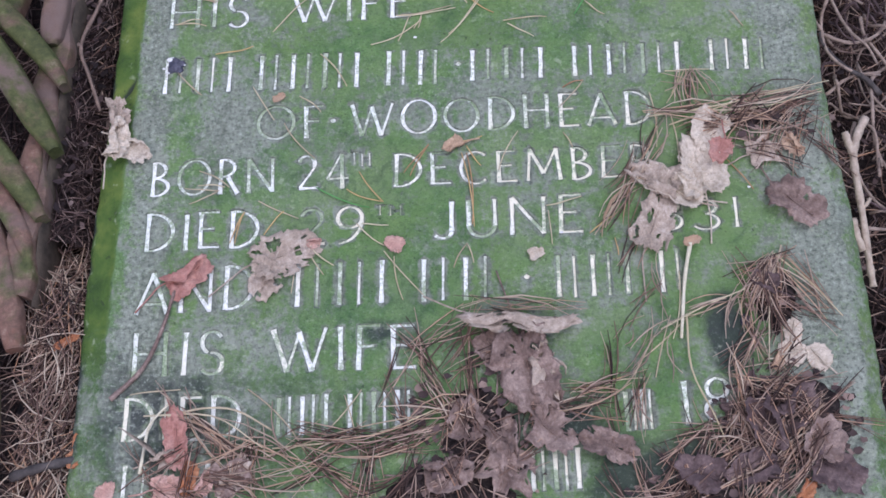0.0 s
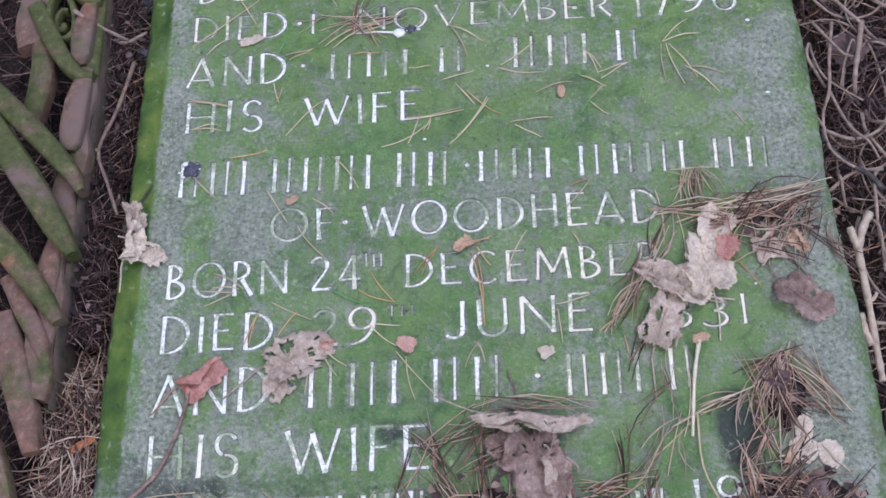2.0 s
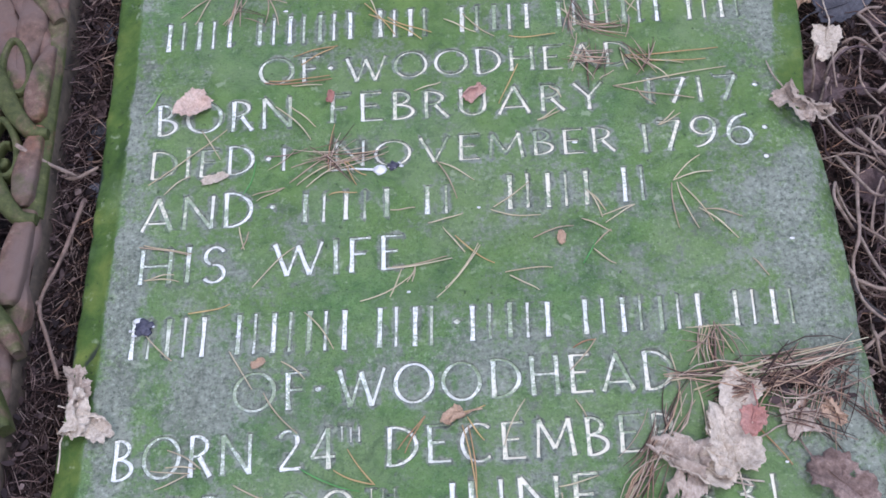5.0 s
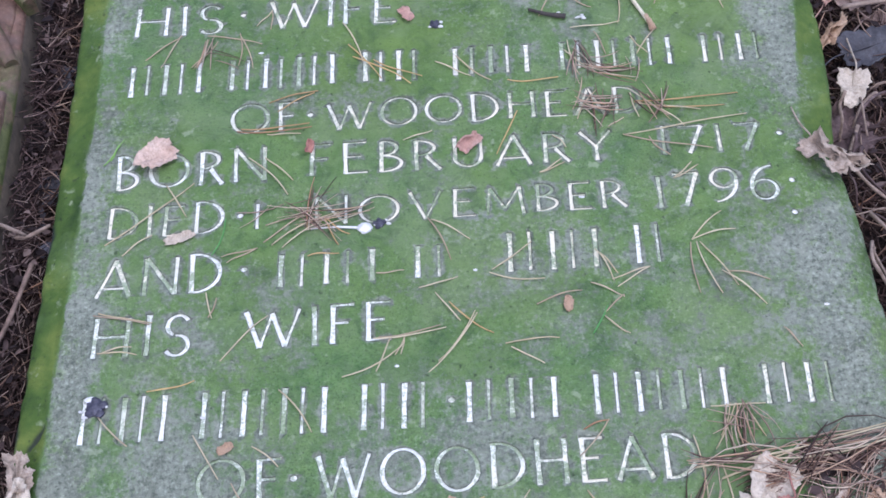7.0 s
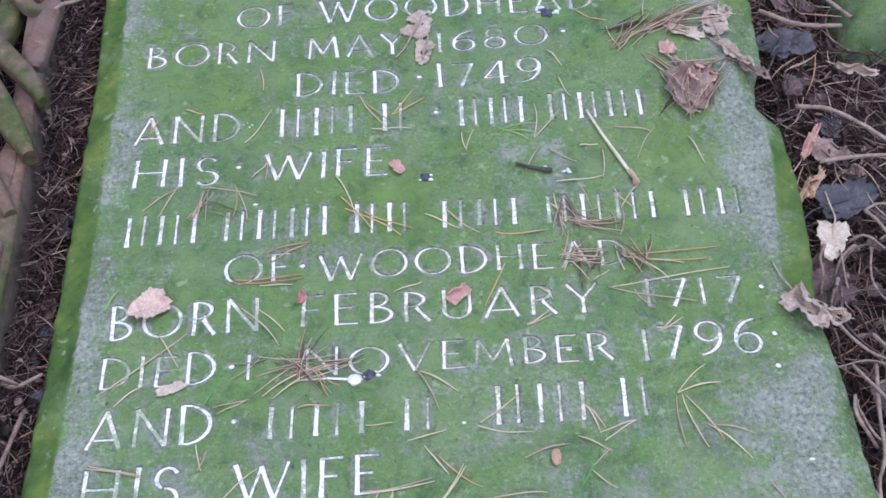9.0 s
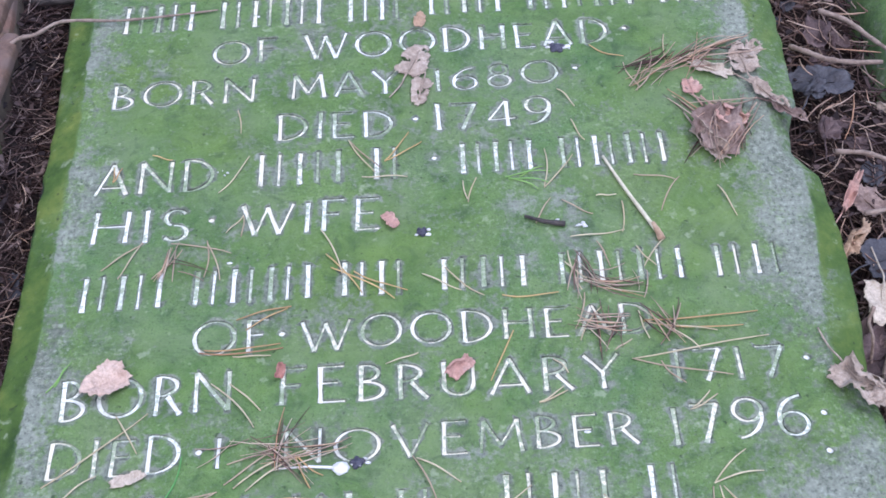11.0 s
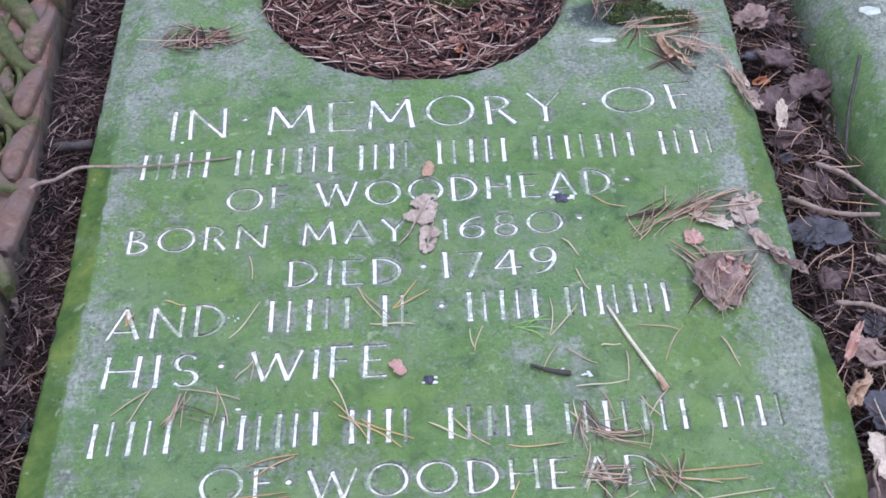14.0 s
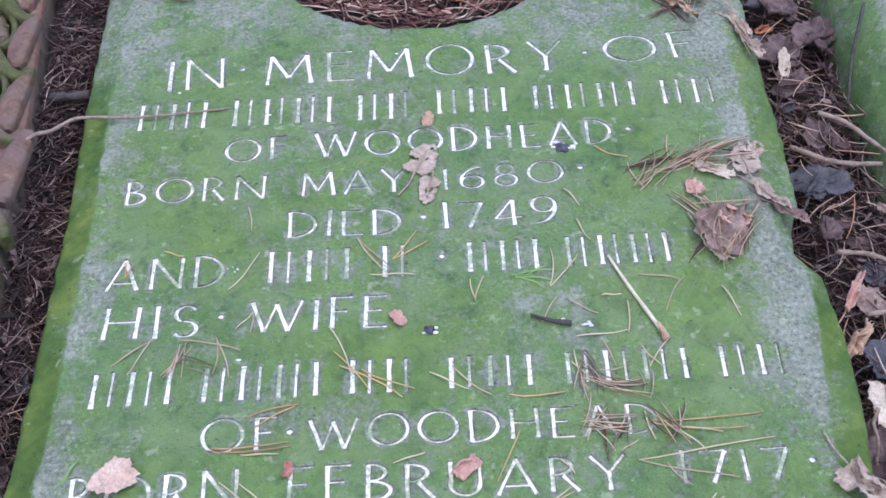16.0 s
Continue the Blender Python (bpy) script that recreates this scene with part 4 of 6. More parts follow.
sheaf(0.300, -0.100, 0.390, -0.120, 9, 0.014, 0.018, 0.008)
sheaf(0.262, -0.020, 0.250, -0.070, 3, 0.003, 0.012, 0.003)
sheaf(0.266, -0.022, 0.296, -0.058, 3, 0.003, 0.010, 0.003)
sheaf(-0.230, -0.494, -0.060, -0.462, 8, 0.012, 0.014, 0.008)
sheaf(-0.330, -0.470, -0.200, -0.520, 6, 0.014, 0.014, 0.006)
sheaf(-0.300, -0.530, -0.180, -0.500, 6, 0.014, 0.014, 0.006)
sheaf(-0.130, -0.474, -0.020, -0.440, 6, 0.012, 0.014, 0.010)
sheaf(-0.076, -0.385, -0.020, -0.330, 8, 0.010, 0.008, 0.006)
sheaf(-0.085, -0.400, -0.030, -0.470, 10, 0.012, 0.018, 0.008)
sheaf(-0.030, -0.322, 0.105, -0.330, 7, 0.006, 0.006, 0.014)
sheaf(0.090, -0.438, 0.150, -0.425, 8, 0.010, 0.010, 0.008)
sheaf(0.085, -0.470, 0.140, -0.430, 8, 0.012, 0.012, 0.010)
sheaf(0.262, 1.105, 0.400, 1.125, 6, 0.012, 0.014, 0.006)
sheaf(0.318, 1.072, 0.412, 1.036, 6, 0.008, 0.008, 0.008)
sheaf(0.372, 1.095, 0.350, 1.010, 5, 0.012, 0.010, 0.010)
sheaf(0.250, 1.060, 0.290, 1.120, 3, 0.008, 0.008, 0.004)
sheaf(0.405, 1.040, 0.428, 0.920, 5, 0.004, 0.006, 0.002)
sheaf(-0.400, 1.072, -0.310, 1.100, 3, 0.016, 0.014, 0.006)
sheaf(-0.380, 1.110, -0.310, 1.080, 3, 0.016, 0.014, 0.006)
sheaf(0.233, 0.683, 0.330, 0.745, 7, 0.008, 0.006, 0.005)
sheaf(0.233, 0.672, 0.262, 0.725, 4, 0.003, 0.008, 0.004)
sheaf(0.300, 0.730, 0.386, 0.765, 6, 0.006, 0.006, 0.005)
sheaf(0.290, 0.640, 0.365, 0.650, 4, 0.010, 0.008, 0.010)
sheaf(0.315, 0.570, 0.372, 0.640, 6, 0.008, 0.008, 0.010)
sheaf(0.330, 0.650, 0.312, 0.545, 4, 0.010, 0.008, 0.012)


def mound(cx, cy, rx, ry, high):
    """Rotten mould under a heap of needles, dark to put shade in its gaps."""
    verts, faces, n, rings = [], [], 40, 6
    for r in range(rings + 1):
        for k in range(n):
            a, d = 2 * math.pi * k / n, r / rings
            w = 1 + 0.35 * noise.noise(Vector((2 * math.cos(a) + cx * 20, 2 * math.sin(a), cy * 20)))
            x, y = cx + rx * d * w * math.cos(a), cy + ry * d * w * math.sin(a)
            verts.append((x, y, TOP - 0.001 + high * (1 - d * d) * (0.7 + 0.6 * noise.noise(Vector((x * 60, y * 60, 1)))) ))
    for r in range(rings):
        for k in range(n):
            k2 = (k + 1) % n
            faces.append((r * n + k, (r + 1) * n + k, (r + 1) * n + k2, r * n + k2))
    return tagged(mesh_object("mould", verts, faces, SOILM), "dark rotten mould under needles on the slab, shading the gaps between them", "leaf mould", kind="stuff")


mound(0.335, -0.320, 0.026, 0.050, 0.006)
mound(0.335, -0.475, 0.075, 0.055, 0.010)
mound(0.225, -0.560, 0.080, 0.030, 0.006)
mound(-0.015, -0.470, 0.045, 0.050, 0.008)
mound(-0.050, -0.540, 0.080, 0.030, 0.006)
mound(0.345, -0.090, 0.050, 0.014, 0.005)
mound(-0.345, 1.090, 0.036, 0.014, 0.004)

def crumbs(cx, cy, rx, ry, n, mat):
    """Many small curled bits of rotten leaf, as one mesh."""
    verts, faces = [], []
    for _ in range(n):
        a, d = rng.uniform(0, 2 * math.pi), rng.random() ** 0.6
        x, y, s, turn = cx + rx * d * math.cos(a), cy + ry * d * math.sin(a), rng.uniform(0.003, 0.009), rng.uniform(0, 6.28)
        z, base = TOP + 0.002 + 0.008 * (1 - d) * rng.random(), len(verts)
        tip = rng.normal(0, 0.4, 2)
        for k in range(7):
            b = turn + k * 2 * math.pi / 7
            r = s * rng.uniform(0.25, 1.25)
            dx, dy = r * math.cos(b), r * math.sin(b) * 0.8
            verts.append((x + dx, y + dy, z + abs(tip[0] * dx + tip[1] * dy) + 0.2 * r * rng.random()))
        verts.append((x, y, z))
        faces.extend((base + k, base + (k + 1) % 7, base + 7) for k in range(7))
    return tagged(mesh_object("leaf_crumbs", verts, faces, mat), "crumbs of rotten brown leaf among needles", "leaf litter", kind="stuff")


CRUMB = litter_material("rotten_leaf_crumbs", (0.0, (0.030, 0.021, 0.022)), (0.4, (0.085, 0.058, 0.056)), (0.75, (0.15, 0.105, 0.096)), (1.0, (0.34, 0.25, 0.21)))
crumbs(0.335, -0.475, 0.095, 0.075, 110, CRUMB)
crumbs(0.330, -0.320, 0.030, 0.050, 30, CRUMB)
crumbs(0.230, -0.550, 0.100, 0.045, 60, CRUMB)
crumbs(-0.020, -0.450, 0.075, 0.075, 90, CRUMB)
crumbs(-0.050, -0.530, 0.110, 0.040, 60, CRUMB)
crumbs(0.345, -0.105, 0.060, 0.035, 34, CRUMB)
crumbs(-0.345, 1.090, 0.050, 0.020, 20, CRUMB)


# the sunk roundel, full of litter
bed, bedf = [], []
for ring in range(9):
    for k in range(48):
        a, d = 2 * math.pi * k / 48, (ring + 0.001) / 8 * (DISC[2] - 0.001)
        x, y = DISC[0] + d * math.cos(a), DISC[1] + d * math.sin(a)
        bed.append((x, y, TOP - 0.0145 + 0.003 * fbm(x, y, 30, 6)))
for ring in range(8):
    for k in range(48):
        k2 = (k + 1) % 48
        bedf.append((ring * 48 + k, (ring + 1) * 48 + k, (ring + 1) * 48 + k2, ring * 48 + k2))
tagged(mesh_object("mould", bed, bedf, SOILM), "dark leaf mould filling the sunk roundel of the slab", "leaf mould", kind="stuff")
rows = []
for _ in range(2300):
    a, d = rng.uniform(0, 2 * math.pi), (DISC[2] - 0.003) * math.sqrt(rng.random())
    le, turn = rng.uniform(0.015, 0.065), rng.uniform(0, math.pi)
    if DISC[2] - d < 0.03:
        turn = a + math.pi / 2 + rng.normal(0, 0.5)
    rows.append((DISC[0] + d * math.cos(a), DISC[1] + d * math.sin(a), TOP - 0.009 + 0.015 * rng.random(), le,
                 turn, rng.normal(0, 0.06), rng.normal(0, 0.1), rng.uniform(0.0009, 0.0021)))
ROUNDEL = litter_material("red_brown_needles", (0.0, (0.035, 0.020, 0.020)), (0.40, (0.13, 0.062, 0.055)), (0.70, (0.27, 0.150, 0.125)), (0.88, (0.50, 0.36, 0.30)), (1.0, (0.66, 0.54, 0.46)))
tagged(needle_mesh("needle_litter", rows, ROUNDEL), "reddish dead needles filling the sunk roundel", "needle litter")


def chips(n, spot, mat, label, low=0.004, high=0.011):
    """Flat bits of bark and bud scale lying among needles, each tilted its own way, as one mesh."""
    verts, faces = [], []
    for _ in range(n):
        x, y, z = spot()
        turn, le, wi, tip, roll = rng.uniform(0, 6.28), rng.uniform(low, high), rng.uniform(0.0018, 0.0045), rng.normal(0, 0.25), rng.normal(0, 0.3)
        base = len(verts)
        for px, py in ((-1, -0.5), (-0.4, -1), (0.5, -0.8), (1, 0.1), (0.4, 0.9), (-0.6, 0.8)):
            ux, uy = px * le * rng.uniform(0.35, 1.15), py * wi * rng.uniform(0.35, 1.25)
            for thick in (0.0, 0.0009):
                verts.append((x + ux * math.cos(turn) - uy * math.sin(turn), y + ux * math.sin(turn) + uy * math.cos(turn), z + tip * ux + roll * uy + thick + 0.15 * le * abs(py)))
        top, low6 = [base + 2 * k + 1 for k in range(6)], [base + 2 * k for k in range(6)]
        faces.append(tuple(top))
        faces.append(tuple(reversed(low6)))
        faces.extend((low6[k], low6[(k + 1) % 6], top[(k + 1) % 6], top[k]) for k in range(6))
    return tagged(mesh_object("bark_chips", verts, faces, mat, smooth=False), label, "leaf litter", kind="stuff")


def in_roundel():
    a, d = rng.uniform(0, 2 * math.pi), (DISC[2] - 0.014) * math.sqrt(rng.random())
    return DISC[0] + d * math.cos(a), DISC[1] + d * math.sin(a), TOP - 0.002 + 0.005 * rng.random()


def in_gap():
    x, y = rng.uniform(0.45, 0.585), rng.uniform(-0.6, 1.5)
    return x, y, soil_height(x, y) + 0.030 + 0.012 * rng.random()


def in_channel():
    x, y = rng.uniform(-0.535, -0.492), rng.uniform(-0.2, 1.3)
    return x, y, 0.024 + 1.2 * (-0.490 - x) + 0.012 * rng.random()


CHIP = litter_material("bark_chips", (0.0, (0.05, 0.026, 0.024)), (0.45, (0.18, 0.085, 0.068)), (0.75, (0.36, 0.20, 0.155)), (1.0, (0.60, 0.47, 0.40)))
MOULD_CHIP = litter_material("leaf_mould_chips", (0.0, (0.020, 0.014, 0.016)), (0.5, (0.058, 0.038, 0.039)), (0.85, (0.11, 0.076, 0.072)), (1.0, (0.26, 0.195, 0.18)))
chips(480, in_roundel, CHIP, "red-brown bark chips in the sunk roundel")
chips(620, in_gap, MOULD_CHIP, "dark leaf fragments on the soil between slabs", 0.005, 0.014)
chips(340, in_channel, MOULD_CHIP, "dark leaf fragments on the soil beside the railing", 0.004, 0.012)
tagged(needle_mesh("needle_litter", litter_rows(480, 0.45, 0.60, -0.55, 1.3, 0.060, 0.025, 0.07) + litter_rows(420, -0.525, -0.488, -0.20, 1.1, 0.055, 0.02, 0.05), NEEDLES), "loose brown needles on leaf mould beside the slab", "needle litter")


def moss_tuft(x, y, rx, ry, n):
    """A low cushion of many short moss shoots."""
    rows = []
    for _ in range(n):
        a, d = rng.uniform(0, 2 * math.pi), math.sqrt(rng.random())
        rows.append((x + rx * d * math.cos(a), y + ry * d * math.sin(a), TOP + 0.002 + 0.007 * (1 - d * d), rng.uniform(0.005, 0.012), rng.uniform(0, math.pi), rng.normal(0, 0.9), rng.normal(0, 0.2), rng.uniform(0.0008, 0.0014)))
    return tagged(needle_mesh("moss_tuft", rows, MOSS), "small cushion of dark green moss among needles", "moss")


moss_tuft(0.026, 1.176, 0.036, 0.022, 260)
moss_tuft(0.300, 1.150, 0.040, 0.022, 220)
moss_tuft(0.352, 1.120, 0.034, 0.020, 200)
moss_tuft(0.268, 1.122, 0.020, 0.012, 90)


# ---- single needles on the slab ----
def needle(x, y, length, heading, tone="tan"):
    bend = 0.06 * math.sin(x * 91 + y * 57)
    z = TOP + 0.002
    pts = []
    for k in range(8):
        u = k / 7 - 0.5
        pts.append((u * length, bend * length * (1 - 4 * u * u), 0.0015 * math.sin(k * 0.9 + x * 40)))
    v, f = tube(pts, [0.00095 * (1 - 0.6 * abs(k / 7 - 0.4)) for k in range(8)], 5)
    ob = mesh_object("pine_needle", v, f, NEEDLE[tone])
    ob.matrix_basis = pose(x, y, z, 0, 0, heading)
    tagged(ob, {"tan": "dry tan pine needle lying on the slab", "orange": "orange-brown pine needle lying on the slab", "green": "fresh green pine needle lying on the slab"}[tone],
           "pine needle", group="needles on the slab")


needle(-0.355, 0.454, 0.054, 40)
needle(-0.346, 0.449, 0.052, -114)
needle(-0.305, 0.441, 0.048, 52)
needle(-0.270, 0.460, 0.068, -13)
needle(-0.264, 0.446, 0.048, -90)
needle(-0.255, 0.442, 0.051, -71)
needle(-0.129, 0.451, 0.065, -68)
needle(-0.115, 0.421, 0.065, -53, "orange")
needle(-0.095, 0.408, 0.080, -32, "orange")
needle(-0.076, 0.411, 0.063, -25, "orange")
needle(-0.219, 0.331, 0.086, 2, "orange")
needle(-0.218, 0.335, 0.078, 4, "orange")
needle(-0.208, 0.324, 0.039, 0)
needle(-0.399, 0.306, 0.023, 71, "green")
needle(-0.400, 0.306, 0.040, 59, "green")
needle(0.144, 0.502, 0.039, -33)
needle(0.178, 0.516, 0.023, 2)
needle(0.192, 0.485, 0.043, -96)
needle(0.162, 0.464, 0.061, 7)
needle(0.251, 0.517, 0.055, 60)
needle(0.237, 0.540, 0.049, -12)
needle(0.093, 0.551, 0.053, 7, "green")
needle(0.094, 0.541, 0.049, -10, "green")
needle(0.087, 0.538, 0.038, -30, "green")
needle(0.097, 0.555, 0.031, 27, "green")
needle(0.106, 0.499, 0.040, 61)
needle(0.013, 0.406, 0.055, -43)
needle(-0.011, 0.407, 0.047, -29)
needle(0.082, 0.388, 0.060, 1, "orange")
needle(0.132, 0.417, 0.052, -79)
needle(0.133, 0.417, 0.032, -46)
needle(0.165, 0.436, 0.036, -72)
needle(0.221, 0.436, 0.046, 53)
needle(0.211, 0.431, 0.032, -56)
needle(0.132, 0.365, 0.047, -108)
needle(0.142, 0.349, 0.048, 57)
needle(0.196, 0.344, 0.035, -79)
needle(0.257, 0.354, 0.121, 3, "orange")
needle(0.248, 0.345, 0.103, -5, "orange")
needle(0.235, 0.341, 0.073, -10)
needle(0.235, 0.328, 0.043, -46)
needle(0.251, 0.316, 0.146, 9)
needle(0.228, 0.293, 0.102, -13)
needle(0.218, 0.287, 0.034, -51)
needle(0.172, 0.321, 0.023, 33)
needle(0.047, 0.313, 0.064, -115, "orange")
needle(0.280, 0.746, 0.050, -95)
needle(0.206, 0.743, 0.046, -28, "orange")
needle(0.232, 0.701, 0.046, -71)
needle(0.148, 0.668, 0.034, -58)
needle(0.157, 0.616, 0.036, -69)
needle(-0.325, 0.593, 0.025, -18, "orange")
needle(-0.240, 0.644, 0.037, -81)
needle(-0.241, 0.564, 0.062, 59)
needle(-0.070, 0.554, 0.052, -2)
needle(-0.212, 0.277, 0.045, -44)
needle(-0.224, 0.268, 0.068, -48)
needle(-0.353, 0.225, 0.120, 39)
needle(-0.325, 0.240, 0.048, -59)
needle(-0.275, 0.191, 0.047, 74, "green")
needle(-0.198, 0.205, 0.072, 37)
needle(-0.181, 0.199, 0.083, 28)
needle(-0.169, 0.199, 0.087, 32)
needle(-0.194, 0.210, 0.063, 10)
needle(-0.161, 0.165, 0.034, 3, "orange")
needle(-0.089, 0.141, 0.030, 4)
needle(0.046, 0.130, 0.060, -9)
needle(0.042, 0.154, 0.055, 36)
needle(-0.038, 0.127, 0.044, 15)
needle(0.237, 0.132, 0.061, -88)
needle(0.252, 0.132, 0.066, -73)
needle(0.263, 0.136, 0.064, -58)
needle(0.089, 0.103, 0.051, 16)
needle(0.141, 0.110, 0.039, -28)
needle(0.146, 0.093, 0.031, -138)
needle(0.147, 0.069, 0.032, -40)
needle(0.130, 0.076, 0.036, 60, "green")
needle(-0.005, 0.084, 0.059, -40, "orange")
needle(-0.021, 0.064, 0.069, -126)
needle(-0.025, 0.057, 0.084, -129)
needle(-0.070, 0.069, 0.077, 7)
needle(-0.070, 0.071, 0.066, 10)
needle(-0.108, 0.039, 0.073, 28)
needle(-0.098, 0.045, 0.040, 68)
needle(0.057, 0.054, 0.056, 4)
needle(0.051, 0.038, 0.039, -31)
needle(-0.315, 0.020, 0.049, 12, "orange")
needle(-0.373, 0.097, 0.062, -12)
needle(-0.369, 0.099, 0.059, -13)
needle(-0.242, 0.070, 0.069, 46)
needle(-0.281, 0.109, 0.031, -76)
needle(-0.277, 0.106, 0.024, 71)
needle(0.326, 0.047, 0.028, -55)
needle(-0.275, -0.057, 0.054, -59)
needle(-0.229, -0.108, 0.062, -51)
needle(0.243, -0.039, 0.037, -112)
needle(0.257, -0.043, 0.042, -88)
needle(0.272, -0.040, 0.040, -64)
needle(0.258, -0.024, 0.055, 1)
needle(0.242, -0.046, 0.054, -119)
needle(-0.021, -0.178, 0.098, -82, "orange")
needle(-0.019, -0.177, 0.093, -87, "orange")
needle(-0.013, -0.134, 0.032, -57, "orange")
needle(-0.024, -0.113, 0.046, 14, "orange")
needle(0.114, -0.039, 0.028, 19, "orange")
needle(0.111, -0.052, 0.049, -131)
needle(0.030, -0.129, 0.058, 64)
needle(0.159, -0.198, 0.104, 56)
needle(0.142, -0.225, 0.045, 37, "orange")
needle(0.155, -0.206, 0.058, 66)
needle(-0.252, -0.200, 0.055, -26)
needle(-0.257, -0.217, 0.038, 52, "orange")
needle(-0.174, -0.185, 0.071, -23, "green")
needle(0.095, -0.196, 0.045, 14)
needle(0.077, -0.230, 0.044, -86)
needle(-0.208, -0.262, 0.050, -60)
needle(-0.233, -0.276, 0.060, -92)
needle(-0.199, -0.259, 0.040, -40)
needle(-0.032, -0.263, 0.034, 61)
needle(-0.020, -0.260, 0.026, -72)
needle(-0.100, -0.284, 0.073, -50)
needle(-0.106, -0.290, 0.055, -79)
needle(0.104, -0.115, 0.023, -62)
needle(0.210, -0.092, 0.075, -87)
needle(0.234, -0.114, 0.074, -85)
needle(0.202, -0.371, 0.080, 41)
needle(0.220, -0.330, 0.084, -99)
needle(0.201, -0.380, 0.077, 73)
needle(0.125, -0.421, 0.068, 13, "orange")
needle(0.138, -0.424, 0.080, 11)
needle(0.264, -0.331, 0.070, 22)
needle(-0.175, -0.452, 0.077, -132)
needle(-0.159, -0.469, 0.081, -76)
needle(-0.389, -0.422, 0.059, -175)
needle(-0.247, -0.457, 0.099, -47)


# more of them strewn about, often two from one sheath
for _ in range(34):
    x, y, turn = rng.uniform(-0.38, 0.36), rng.uniform(-0.26, 0.62), rng.uniform(0, 360)
    tone = "orange" if rng.random() < 0.3 else "tan"
    length = rng.uniform(0.022, 0.060)
    needle(x, y, length, turn, tone)
    if rng.random() < 0.7:
        split = rng.uniform(8, 40)
        ax, ay = x - 0.5 * length * math.cos(radians(turn)), y - 0.5 * length * math.sin(radians(turn))
        needle(ax + 0.5 * length * math.cos(radians(turn + split)), ay + 0.5 * length * math.sin(radians(turn + split)), length * rng.uniform(0.7, 1.0), turn + split, tone)


# ---- fallen leaves ----
LEAF_LABEL = {
    "cream": "cream-coloured dead leaf, curled and dry", "skel": "pale tattered dead maple leaf, torn", "tan": "small tan dead leaf fragment",
    "pink": "curled dry pinkish-brown dead leaf", "red": "limp red-brown dead leaf", "orange": "small orange-brown dead leaf, dry",
    "brown": "large brown dead leaf, crumpled", "purple": "dark purple-brown dead leaf, wet", "slate": "wet blue-grey dead leaf on the soil", "blush": "smooth pinkish-tan dead leaf lying on the slab"}


def leaf_edge(a, lobes, k0):
    """How far the outline reaches in the direction a; the tip points along +x and the stalk leaves at -x."""
    a = (a + math.pi) % (2 * math.pi) - math.pi
    if lobes == 5:
        r = 0.46 + 0.10 * math.cos(a)
        for at, reach, wide in ((0.0, 0.54, 0.30), (0.95, 0.48, 0.30), (-0.95, 0.46, 0.30), (1.95, 0.26, 0.30), (-1.95, 0.28, 0.30)):
            r = max(r, 0.40 + reach * math.exp(-((a - at) / wide) ** 2) + 0.03 * math.cos(abs(a - at) * 17))
        return r - 0.22 * math.exp(-((abs(a) - math.pi) / 0.28) ** 2)
    if lobes == 6:
        return 0.86
    if lobes == 3:
        return 0.68 + 0.20 * math.cos(a) + 0.09 * math.cos(3 * a) + 0.014 * math.cos(15 * a + k0)
    return 0.55 + 0.40 * abs(math.cos(a)) ** 1.5 + 0.012 * math.cos(13 * a + k0)


